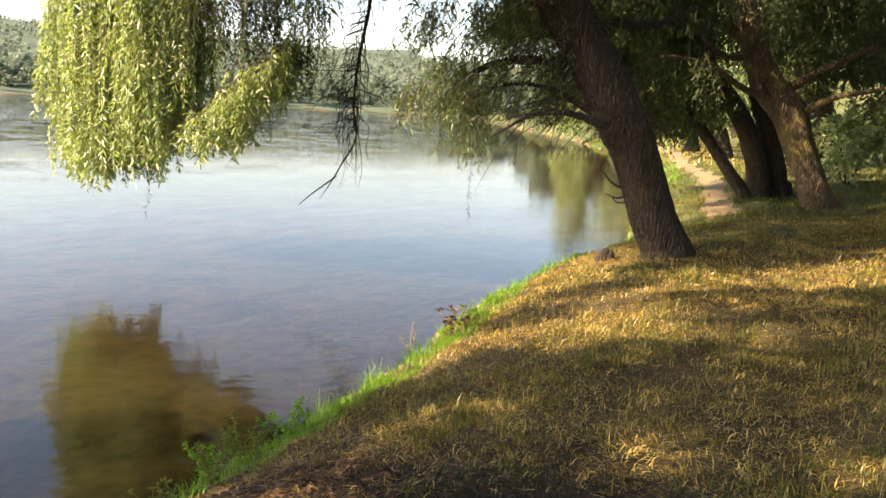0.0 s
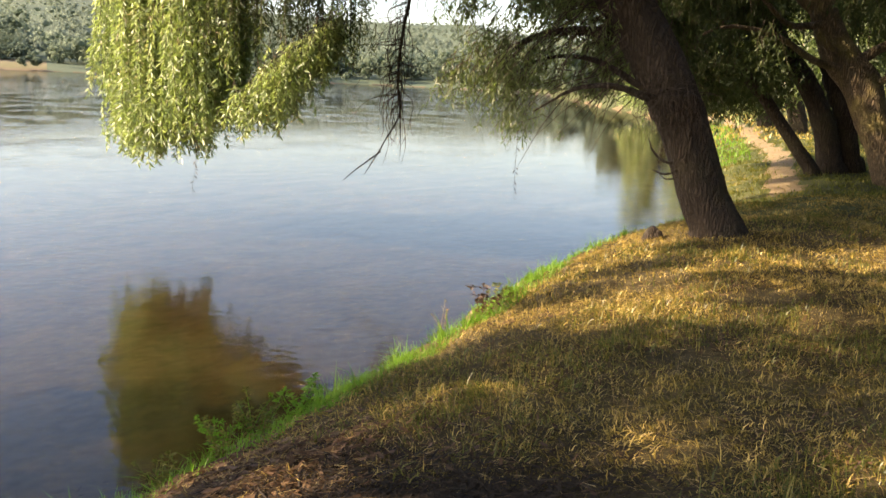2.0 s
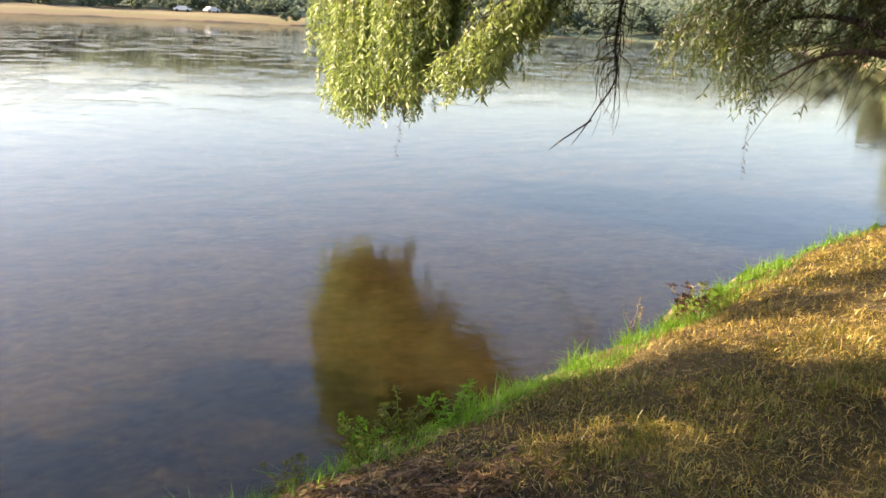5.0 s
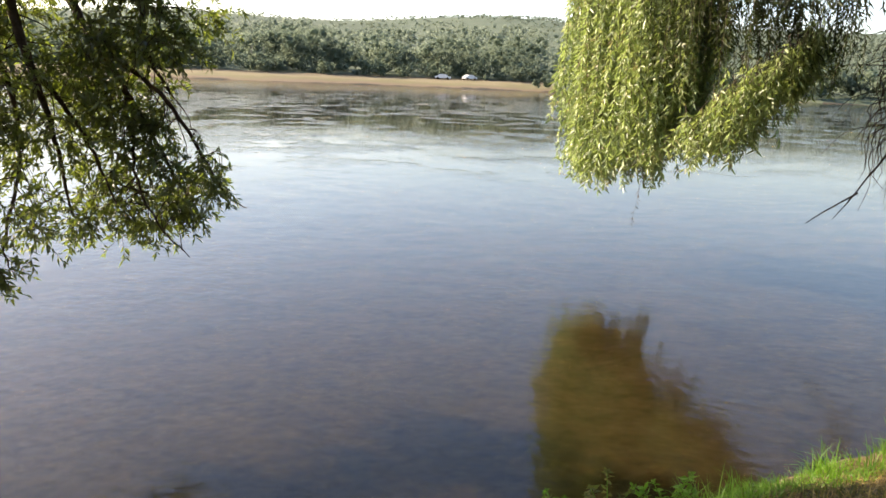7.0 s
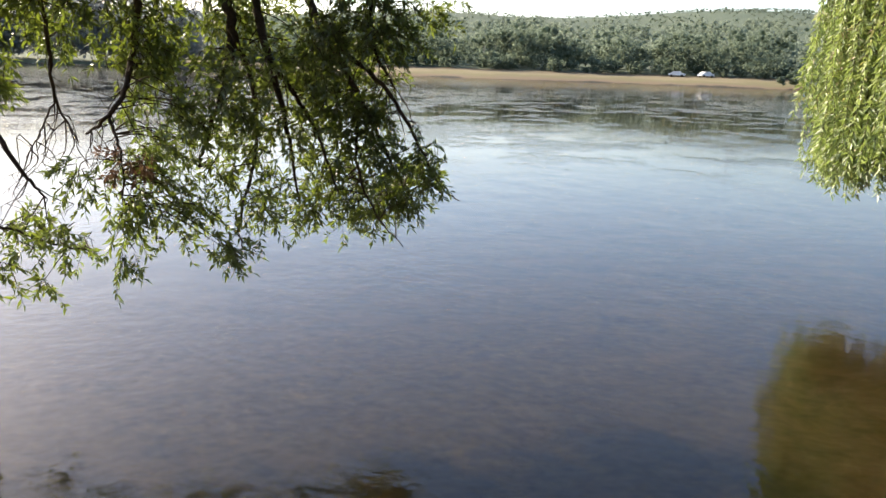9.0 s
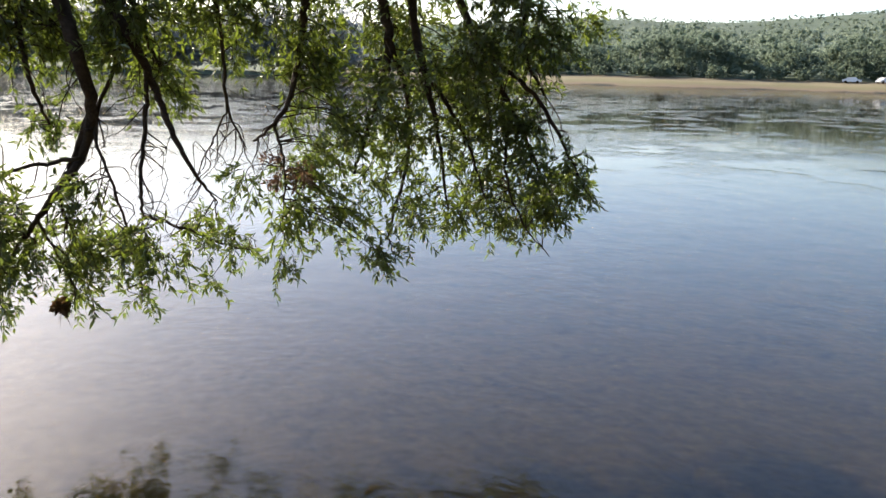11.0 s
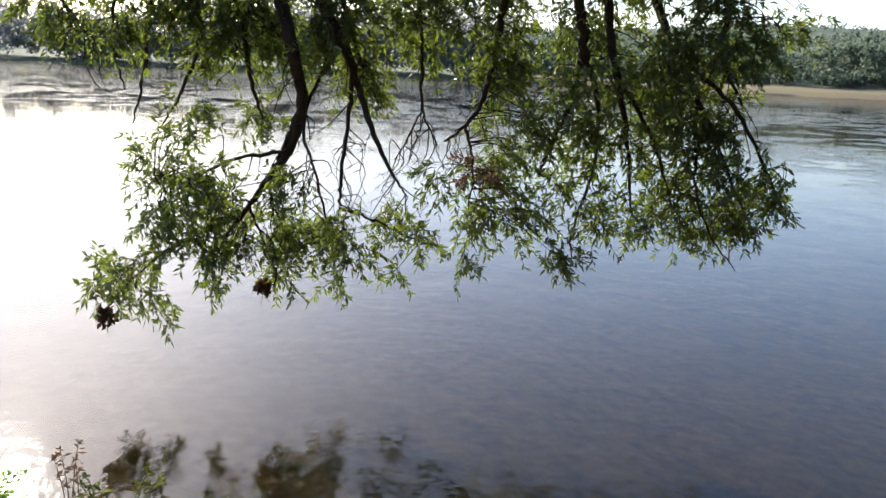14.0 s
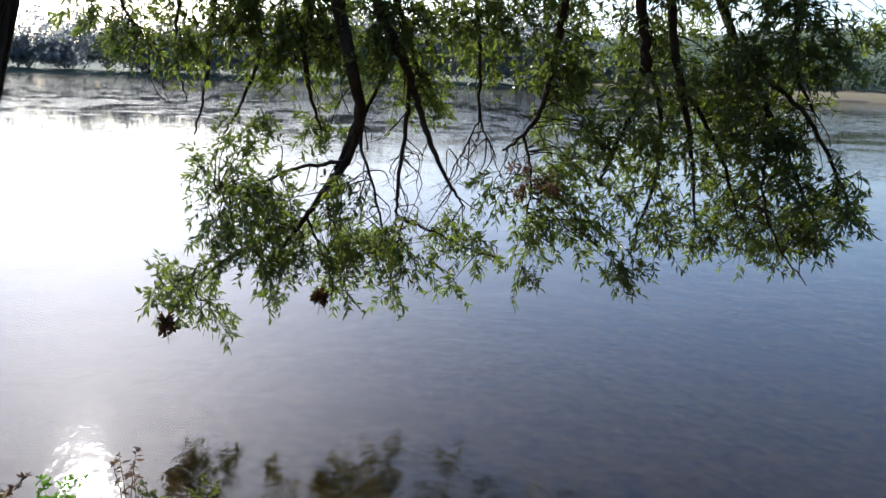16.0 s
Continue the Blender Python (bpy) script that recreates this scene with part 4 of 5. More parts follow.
def shore_tree():
    tree = empty("willow_tree")
    tagged(tree, "bank willow with leafy branches hanging above the water", "tree")
    trunk_and_limbs(tree, [
        ([(-0.44, -1.64, 0.3), (-0.42, -1.51, 0.75), (-0.38, -1.31, 1.5), (-0.34, -1.112, 2.24), (-0.42, -0.93, 3.0), (-0.9, -0.7, 3.9), (-1.6, -0.4, 4.8), (-2.4, 0.0, 6.0)], [0.3, 0.2, 0.175, 0.17, 0.165, 0.15, 0.13, 0.08]),
        ([(-0.9, -0.7, 3.9), (-2.2, -0.6, 4.3), (-3.5, -0.4, 4.4), (-4.4, -0.2, 4.2), (-5.2, 0.1, 3.7)], [0.12, 0.1, 0.09, 0.07, 0.045]),
        ([(-0.9, -0.7, 3.9), (-2.0, 0.4, 4.4), (-3.2, 1.5, 4.4), (-3.8, 2.4, 3.8)], [0.12, 0.1, 0.07, 0.045]),
        ([(-1.2, -0.55, 4.4), (-0.4, 0.2, 4.9), (0.2, 0.6, 5.3), (1.0, 1.0, 5.5)], [0.1, 0.08, 0.06, 0.03]),
        # two limbs added out of view to carry shade-casting leaf clusters
        ([(-1.6, -0.4, 4.8), (-3.6, 0.8, 5.6), (-6.0, 2.6, 5.9), (-7.6, 3.1, 5.7)], [0.1, 0.08, 0.05, 0.02]),
        ([(-5.4, 1.8, 5.8), (-5.6, 3.4, 5.9), (-5.2, 4.9, 5.7)], [0.06, 0.04, 0.015]),
    ], M_BARK)
    hanging_branch(tree, [
        ([(-4.44, -0.18, 3.26), (-4.60, -0.13, 2.65), (-4.38, -0.08, 2.30), (-4.48, -0.00, 1.94), (-4.59, -0.07, 1.62), (-4.44, -0.26, 1.39), (-4.40, -0.39, 1.21), (-4.59, -0.53, 0.98)], [0.055, 0.045, 0.04, 0.034, 0.026, 0.018, 0.008]),
        ([(-4.48, -0.00, 1.94), (-4.60, -0.12, 1.60), (-4.42, -0.21, 1.43), (-4.44, -0.19, 1.20)], [0.02, 0.015, 0.008]),
        ([(-4.46, -0.09, 1.63), (-4.60, -0.42, 1.56), (-4.59, -0.68, 1.44), (-4.43, -0.92, 1.47)], [0.014, 0.01, 0.004]),
        ([(-4.40, -0.39, 1.21), (-4.51, -0.79, 1.01), (-4.60, -1.13, 0.72), (-4.49, -1.25, 0.58)], [0.012, 0.008, 0.004]),
        ([(-4.41, -0.34, 1.27), (-4.61, -0.23, 0.97), (-4.41, -0.17, 0.78), (-4.43, -0.26, 0.72)], [0.01, 0.006, 0.003]),
    ], [(-4.32, -0.70, 1.78, 0.20, 37), (-4.79, -0.95, 1.53, 0.18, 30), (-4.18, -0.67, 1.48, 0.26, 66), (-4.44, -0.86, 1.13, 0.26, 64), (-4.82, -1.16, 0.86, 0.22, 46), (-4.31, -0.57, 1.18, 0.31, 90), (-4.58, -0.25, 1.08, 0.29, 78), (-4.56, -0.93, 0.63, 0.15, 22), (-4.16, -1.18, 0.89, 0.13, 17), (-4.65, -0.57, 0.77, 0.15, 22), (-4.61, -0.11, 0.77, 0.13, 17)], M_LEAF)
    hanging_branch(tree, [
        ([(-4.43, -0.01, 3.28), (-4.48, 0.10, 2.66), (-4.27, 0.21, 2.36), (-4.47, 0.37, 2.06), (-4.30, 0.45, 1.75), (-4.27, 0.57, 1.51), (-4.40, 0.70, 1.35)], [0.045, 0.036, 0.03, 0.024, 0.018, 0.012, 0.007]),
        ([(-4.47, 0.33, 2.13), (-4.39, 0.29, 1.81), (-4.27, 0.23, 1.49), (-4.46, 0.26, 1.25)], [0.016, 0.013, 0.009]),
        ([(-4.46, 0.26, 1.25), (-4.31, 0.45, 1.20), (-4.27, 0.72, 1.07), (-4.28, 0.94, 1.01)], [0.011, 0.008, 0.004]),
        ([(-4.47, 0.23, 2.38), (-4.51, 0.02, 1.83), (-4.29, 0.07, 1.49), (-4.46, 0.22, 0.96), (-4.43, 0.22, 0.69)], [0.015, 0.01, 0.007, 0.004]),
    ], [(-4.73, 0.06, 0.96, 0.29, 83), (-4.12, 0.27, 1.11, 0.21, 43), (-4.56, 0.59, 1.17, 0.17, 29), (-4.01, 0.63, 1.19, 0.16, 23), (-4.53, 0.96, 0.99, 0.11, 11), (-4.68, 0.26, 0.66, 0.11, 11), (-4.27, -0.08, 1.42, 0.16, 25), (-4.59, 0.71, 0.76, 0.06, 6)], M_LEAF)
    hanging_branch(tree, [
        ([(-4.65, -0.12, 3.18), (-4.81, -0.26, 2.74), (-4.68, -0.34, 2.44), (-4.61, -0.32, 2.11), (-4.81, -0.22, 1.81)], [0.03, 0.025, 0.018, 0.008]),
        ([(-4.70, 0.10, 3.20), (-4.69, 0.22, 2.79), (-4.51, 0.31, 2.46), (-4.71, 0.43, 2.21)], [0.03, 0.02, 0.01]),
        ([(-4.60, -0.72, 3.12), (-4.66, -0.90, 2.62), (-4.82, -0.98, 2.09), (-4.65, -1.05, 1.77)], [0.02, 0.014, 0.005]),
        ([(-4.59, -0.58, 3.13), (-4.75, -0.65, 2.64), (-4.78, -0.63, 2.32), (-4.60, -0.76, 1.96), (-4.68, -0.87, 1.77)], [0.02, 0.014, 0.005]),
        ([(-4.67, -1.06, 3.01), (-4.59, -1.11, 2.57), (-4.79, -1.16, 2.26), (-4.67, -1.09, 1.98)], [0.016, 0.011, 0.004]),
        ([(-4.60, -0.41, 3.04), (-4.80, -0.46, 2.65), (-4.70, -0.39, 2.22)], [0.014, 0.01, 0.004]),
        ([(-4.75, -1.43, 3.03), (-4.54, -1.44, 2.58), (-4.71, -1.35, 2.39), (-4.72, -1.29, 2.29)], [0.016, 0.01, 0.004]),
    ], [(-5.03, -0.08, 2.35, 0.35, 142), (-4.32, 0.16, 2.48, 0.33, 124), (-4.91, 0.51, 2.17, 0.29, 95), (-5.00, -0.20, 1.81, 0.18, 39), (-4.66, -0.56, 2.32, 0.17, 34), (-4.72, -0.37, 2.51, 0.27, 85), (-4.63, -1.07, 2.44, 0.19, 42), (-4.66, -0.80, 2.52, 0.23, 61), (-4.58, -1.40, 2.45, 0.17, 34), (-4.66, -1.28, 2.34, 0.10, 10), (-4.90, -1.68, 2.56, 0.16, 30), (-4.71, -0.04, 2.88, 0.43, 213), (-4.68, -0.65, 2.87, 0.43, 208), (-4.50, -1.15, 2.85, 0.38, 162), (-4.50, 0.53, 2.57, 0.23, 60)], M_LEAF)
    hanging_branch(tree, [
        ([(-4.60, 0.82, 3.41), (-4.42, 0.75, 2.69), (-4.53, 0.82, 2.26), (-4.60, 0.85, 1.92), (-4.36, 0.91, 1.67)], [0.02, 0.014, 0.009, 0.004]),
        ([(-4.24, 1.34, 3.38), (-4.30, 1.30, 2.71), (-4.47, 1.33, 2.39), (-4.36, 1.21, 2.02), (-4.31, 1.08, 1.83), (-4.52, 1.00, 1.71)], [0.03, 0.022, 0.016, 0.008]),
        ([(-4.44, 1.12, 1.82), (-4.30, 1.14, 1.57), (-4.50, 1.19, 1.18)], [0.012, 0.008, 0.004]),
        ([(-4.60, 0.85, 1.92), (-4.45, 0.70, 1.70), (-4.51, 0.64, 1.58)], [0.007, 0.003]),
    ], [(-4.47, 1.41, 2.07, 0.26, 64), (-4.44, 1.38, 2.41, 0.28, 73), (-4.13, 1.50, 1.80, 0.27, 67), (-4.64, 1.47, 1.51, 0.29, 79), (-4.37, 1.24, 1.23, 0.21, 43), (-4.37, 1.60, 1.22, 0.24, 54), (-4.02, 1.71, 1.02, 0.16, 24), (-4.21, 1.11, 0.96, 0.10, 9), (-4.24, 0.89, 1.50, 0.13, 16), (-4.83, 0.89, 2.36, 0.23, 49), (-4.11, 0.94, 2.54, 0.22, 45), (-4.40, 0.73, 2.61, 0.19, 34), (-4.58, 1.00, 2.93, 0.36, 122), (-4.50, 1.48, 2.91, 0.40, 155)], M_LEAF)
    hanging_branch(tree, [
        ([(-4.06, 1.71, 3.44), (-4.24, 1.81, 2.73), (-4.14, 1.82, 2.40), (-4.05, 1.72, 2.04), (-4.24, 1.69, 1.73), (-4.31, 1.64, 1.49)], [0.045, 0.035, 0.026, 0.016, 0.008]),
        ([(-4.03, 1.76, 2.40), (-4.17, 1.98, 2.01), (-4.06, 1.93, 1.57), (-4.02, 1.78, 1.15), (-4.18, 1.89, 0.92)], [0.022, 0.015, 0.009, 0.004]),
        ([(-4.03, 1.84, 3.44), (-4.18, 1.98, 2.73), (-3.97, 1.99, 2.23), (-3.93, 2.10, 1.77), (-4.03, 2.24, 1.26)], [0.04, 0.03, 0.018, 0.007]),
        ([(-3.97, 1.99, 2.23), (-3.97, 2.30, 1.80), (-3.68, 2.34, 1.36)], [0.018, 0.012, 0.005]),
    ], [(-4.34, 1.94, 2.49, 0.39, 118), (-3.79, 1.71, 2.05, 0.35, 95), (-4.30, 1.93, 1.49, 0.34, 94), (-3.74, 1.94, 1.78, 0.30, 69), (-4.13, 2.23, 2.20, 0.32, 82), (-4.07, 2.22, 1.18, 0.18, 25), (-3.72, 1.85, 1.32, 0.16, 21), (-4.26, 1.90, 2.95, 0.48, 184)], M_LEAF, sparse=10)
    hanging_branch(tree, [
        ([(-4.08, 2.13, 3.48), (-4.09, 2.29, 2.74), (-3.81, 2.34, 2.35), (-3.88, 2.64, 1.96), (-3.64, 2.69, 1.62), (-3.59, 2.81, 1.38)], [0.04, 0.03, 0.02, 0.013, 0.006]),
        ([(-3.97, 2.44, 2.35), (-3.64, 2.67, 2.05), (-3.56, 2.91, 1.67), (-3.49, 3.06, 1.38), (-3.27, 3.05, 1.31)], [0.018, 0.013, 0.008, 0.004]),
        ([(-3.93, 2.59, 3.48), (-3.70, 2.60, 2.79), (-3.70, 2.58, 2.39), (-3.75, 2.83, 2.05)], [0.025, 0.018, 0.008]),
        ([(-3.88, 2.64, 1.96), (-3.81, 2.57, 1.53), (-3.64, 2.63, 1.18), (-3.70, 2.90, 0.92)], [0.012, 0.008, 0.003]),
    ], [(-3.71, 2.15, 2.44, 0.34, 108), (-4.04, 2.41, 1.99, 0.36, 126), (-4.04, 2.47, 1.49, 0.32, 101), (-3.74, 2.57, 1.79, 0.31, 94), (-3.93, 2.73, 2.22, 0.31, 90), (-3.50, 2.41, 2.54, 0.32, 96), (-3.91, 2.64, 1.18, 0.22, 47), (-3.44, 2.62, 1.62, 0.23, 49), (-3.72, 3.09, 1.47, 0.17, 28), (-3.93, 2.90, 1.28, 0.21, 41), (-3.42, 2.65, 2.45, 0.21, 41), (-3.75, 3.09, 2.62, 0.17, 29), (-4.30, 2.44, 3.02, 0.46, 205), (-3.60, 2.50, 2.94, 0.42, 169), (-3.82, 3.02, 1.41, 0.23, 50), (-3.26, 2.79, 1.54, 0.16, 23), (-3.76, 3.05, 1.25, 0.14, 19), (-3.88, 2.86, 1.19, 0.19, 34), (-3.99, 2.34, 1.25, 0.20, 38)], M_LEAF, sparse=10)
    # a withered reddish spray among the green
    lv, tw = Leaves(), Twigs()
    for q in in_blob(15, 0.2) * [0.1, 0.17, 0.09]:
        rosette(lv, tw, np.array((-4.29, 1.20, 1.56)) + q, q + [0, 0, -0.05], 0.1, 13, 0.07, 0.016)
    spray = tagged(part("withered_spray", tw.mesh("withered_spray", M_TWIG), tree), kind="stuff")
    part("leaves", lv.mesh("leaves", M_RUSTY), spray, "reddish brown withered leaves")
    # unseen crown: clusters added on the sun side to dapple the lawn
    lv, tw = Leaves(), Twigs()
    for c, r, n in (((-3.2, -0.5, 5.6), 1.9, 330), ((-1.4, 0.0, 5.4), 1.6, 260), ((0.4, 0.8, 5.8), 1.5, 300), ((-5.0, -0.2, 4.6), 1.2, 190), ((-4.3, 1.4, 4.5), 1.0, 140),
                    ((-2.8, -2.6, 5.6), 1.6, 300), ((-5.6, 0.6, 5.4), 1.3, 150), ((-2.9, 0.5, 4.1), 1.0, 75), ((-1.7, 1.6, 4.2), 0.9, 60), ((-1.2, 0.2, 3.9), 0.8, 48),
                    ((-3.4, -0.6, 3.9), 0.9, 170), ((-4.3, 2.8, 5.4), 1.0, 120), ((-3.2, 2.4, 4.5), 0.7, 120), ((-5.3, 2.4, 6.4), 1.1, 130), ((-7.8, 3.0, 5.5), 0.5, 60), ((-6.7, 3.8, 5.6), 0.55, 70), ((-5.4, 4.8, 5.6), 0.6, 75), ((-2.4, 1.2, 3.5), 0.6, 50), ((-4.2, 1.0, 3.5), 0.8, 70), ((-4.0, 1.9, 3.4), 0.7, 66), ((-4.3, 0.0, 3.6), 0.8, 62), ((-4.6, -0.8, 3.5), 0.7, 80), ((-4.9, 1.6, 4.1), 0.8, 95), ((-5.2, 0.6, 3.9), 0.7, 75), ((-3.4, 1.3, 3.7), 0.6, 36)):
        for q in clumped(n, np.array([1, 1, 0.7]) * r, 13, 0.19):
            sprig(lv, tw, np.array(c) + q, q + rng.normal(0, 0.5, 3), 0.24, 20, 0.12, 0.03, False)
    crown = part("crown", tw.mesh("crown_twigs", M_TWIG), tree)
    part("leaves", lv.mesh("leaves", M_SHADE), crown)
    return tree


shore_tree()


# ---- grass ----
def blades(name, n, mat, sample, length, width, bend, lie=0.5, size=1.0):
    """Bent tapering blades rooted in the ground."""
    x, y = sample(n)
    z = height(x, y) - 0.01
    n = len(x)
    base = np.stack([x, y, z], 1)
    a = 3.0 * ripple(x, y, 2.6, 0.7) + 2.5 * ripple(x, y, 9.1, 1.9) + rng.normal(0, 1.5, n)
    out = np.stack([np.cos(a), np.sin(a), np.zeros(n)], 1)
    side = np.stack([-np.sin(a + rng.normal(0, 0.8, n)), np.cos(a), np.zeros(n)], 1)
    l = (length * size * rng.uniform(0.45, 1.25, n))[:, None]
    w = (width * rng.uniform(0.7, 1.3, n))[:, None]
    k = (np.abs(rng.normal(lie, bend, n)))[:, None]
    up = np.array([0, 0, 1.0])
    mid = base + l * 0.5 * unit(up + out * k * 0.6)
    tip = mid + l * 0.5 * unit(up * (1 - 0.7 * np.minimum(k, 1.4)) + out * k * 1.3)
    v = np.stack([base - side * w, base + side * w, mid + side * w * 0.7, mid - side * w * 0.7, tip], 1).reshape(-1, 3)
    b = np.arange(n)[:, None] * 5
    f = np.stack([b + [0, 1, 2], b + [0, 2, 3], b + [3, 2, 4]], 1).reshape(-1, 3)
    return mesh_from(name, v, f, mat)


def lawn(x0, x1, y0, y1, near, far):
    def sample(n):
        x, y = rng.uniform(x0, x1, n), rng.uniform(y0, y1, n)
        s = inland(x, y)
        keep = (s > near) & (s < far)
        trodden = (np.abs(s - 1.7 - 0.15 * np.sin(y * 0.4)) < 0.26) & (y > 12.0)
        keep &= ~trodden | (rng.random(len(x)) < 0.12)
        keep &= ~bare_patch(x, y) | (rng.random(len(x)) < 0.16)
        keep &= ~littered(x, y) | (rng.random(len(x)) < 0.35)
        return x[keep], y[keep]
    return sample


def tufts(name, count, mat, sample, length, width, each=18, spread=0.05, lie=0.95):
    """Tufts: blades fanning out of shared roots."""
    x, y = sample(count)
    size = rng.uniform(0.5, 1.25, len(x))
    x = np.repeat(x, each) + rng.normal(0, spread, len(x) * each)
    y = np.repeat(y, each) + rng.normal(0, spread, len(y) * each)
    return blades(name, 0, mat, lambda n: (x, y), length, width, 0.6, lie, np.repeat(size, each))


def litter(name, n, mat, sample, length, width):
    """Loose straws lying on the ground."""
    x, y = sample(n)
    n = len(x)
    a = rng.random(n) * np.pi
    h = (length * rng.uniform(0.4, 1.3, n))
    dx, dy = np.cos(a) * h / 2, np.sin(a) * h / 2
    lift = rng.uniform(0.008, 0.035, (n, 2))
    p0 = np.stack([x - dx, y - dy, height(x - dx, y - dy) + lift[:, 0]], 1)
    p1 = np.stack([x + dx, y + dy, height(x + dx, y + dy) + lift[:, 1]], 1)
    side = np.stack([-np.sin(a), np.cos(a), rng.uniform(-0.6, 0.6, n)], 1) * width
    v = np.stack([p0 - side, p0 + side, p1 + side * 0.6, p1 - side * 0.6], 1).reshape(-1, 3)
    b = np.arange(n)[:, None] * 4
    f = np.stack([b + [0, 1, 2], b + [0, 2, 3]], 1).reshape(-1, 3)
    return mesh_from(name, v, f, mat)


def thin_out(sample, scale, seed, level):
    """Keeps only the spots in the patches where a slow wave is high."""
    def picked(n):
        x, y = sample(n)
        keep = ripple(x, y, scale, seed) + 0.5 * ripple(x, y, scale * 2.7, seed + 1) > level + rng.normal(0, 0.25, len(x))
        return x[keep], y[keep]
    return picked


for box, n, l, w in (((-4, 8, -9, 0.3), 9000, 0.14, 0.014), ((-2.6, 5, 0.2, 5), 80000, 0.055, 0.0024), ((5, 14, -0.5, 5), 10000, 0.15, 0.01), ((-0.5, 9, 5, 11), 56000, 0.065, 0.0045), ((2, 16, 11, 26), 40000, 0.11, 0.0075), ((5, 26, 26, 60), 16000, 0.22, 0.025)):
    spots = thin_out(lawn(*box, 0.3, 14), 3.1, 0.2, -0.7) if l < 0.1 else lawn(*box, 0.3, 14)
    tagged(new("dry_grass", blades("dry_grass", n, M_TUFT if box[2] == 11 else M_DRY, spots, l, w, 0.7, 1.3)), "short trampled sun-dried grass on the bank", "grass", kind="stuff")
for box, n, l, w, level in (((-1.5, 5, 0, 5), 4600, 0.095, 0.0028, 0.2), ((-0.5, 9, 5, 11), 3200, 0.1, 0.004, 0.2), ((2, 16, 11, 26), 2400, 0.14, 0.006, -0.2)):
    tagged(new("grass_tufts", tufts("grass_tufts", n, M_TUFT, thin_out(lawn(*box, 0.4, 12), 2.1, 0.4, level), l, w * 1.2, 13)), "green and yellowing grass tufts on the bank", "grass", kind="stuff")
for box, n, l, w, level in (((-1.8, 5, 0, 5), 6500, 0.085, 0.0024, -0.3), ((-0.3, 9, 5, 11), 5000, 0.085, 0.0036, -0.3)):
    tagged(new("dry_tufts", tufts("dry_tufts", n, M_DRY, thin_out(lawn(*box, 0.4, 12), 2.6, 2.3, level), l, w * 1.25, 11, 0.04, 1.5)), "clumps of bleached dry grass on the bank", "grass", kind="stuff")
for box, n, l, w in (((-1.8, 4, 0, 5), 15000, 0.06, 0.0015), ((-0.5, 8, 5, 10), 12000, 0.08, 0.0022)):
    tagged(new("straw", litter("straw", n, M_STRAW, lawn(*box, 0.35, 9), l, w)), "loose dry straw lying over the ground", "straw", kind="stuff")
for box, n, l, w in (((-1.5, 5, 0.5, 6), 200, 0.24, 0.0016),):
    tagged(new("dry_stalks", blades("dry_stalks", n, M_STRAW, lawn(*box, 0.5, 8), l, w, 0.3, 0.5)), "tall thin dry grass stalks", "grass", kind="stuff")
for box, n, l, w in (((-2.6, 2, -0.7, 7), 95000, 0.12, 0.0028), ((0.5, 9, 7, 20), 70000, 0.15, 0.0045), ((5, 17, 19, 60), 60000, 0.22, 0.012)):
    tagged(new("shore_grass", blades("shore_grass", n, M_GREEN, thin_out(lawn(*box, -0.03, 1.2 if box[3] == 60 else 0.5), 3.3, 0.9, -0.2), l * 0.8, w, 0.5, 0.8)), "fresh green grass along the water's edge", "grass", kind="stuff")
tagged(new("shore_tufts", tufts("shore_tufts", 1900, M_GREEN, thin_out(lawn(-2.6, 3, -0.7, 9.5, 0.0, 0.42), 5.0, 0.4, -0.3), 0.19, 0.0034, 22, 0.035)), "long bright green grass tufts by the water", "grass", kind="stuff")
tagged(new("leaf_litter", litter("leaf_litter", 2400, M_STRAW, lambda n: (rng.normal(-0.25, 0.42, n), rng.normal(1.75, 0.34, n)), 0.06, 0.0015)), "brown straw and dead stems strewn on worn ground", "litter", kind="stuff")
tagged(new("leaf_litter", litter("leaf_litter", 2600, M_DEAD, lambda n: (rng.normal(-0.25, 0.45, n), rng.normal(1.75, 0.36, n)), 0.05, 0.008)), "dead leaves strewn on worn ground", "litter", kind="stuff")
tagged(new("leaf_litter", litter("leaf_litter", 7000, M_DEAD, thin_out(lawn(-1.9, 4, 0, 5, 0.3, 9), 4.0, 1.4, 0.0), 0.05, 0.005)), "fallen brown leaves in the grass", "litter", kind="stuff")
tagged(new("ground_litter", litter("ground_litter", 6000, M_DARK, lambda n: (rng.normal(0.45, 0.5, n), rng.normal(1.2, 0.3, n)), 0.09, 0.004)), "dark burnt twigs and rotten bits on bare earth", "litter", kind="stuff")


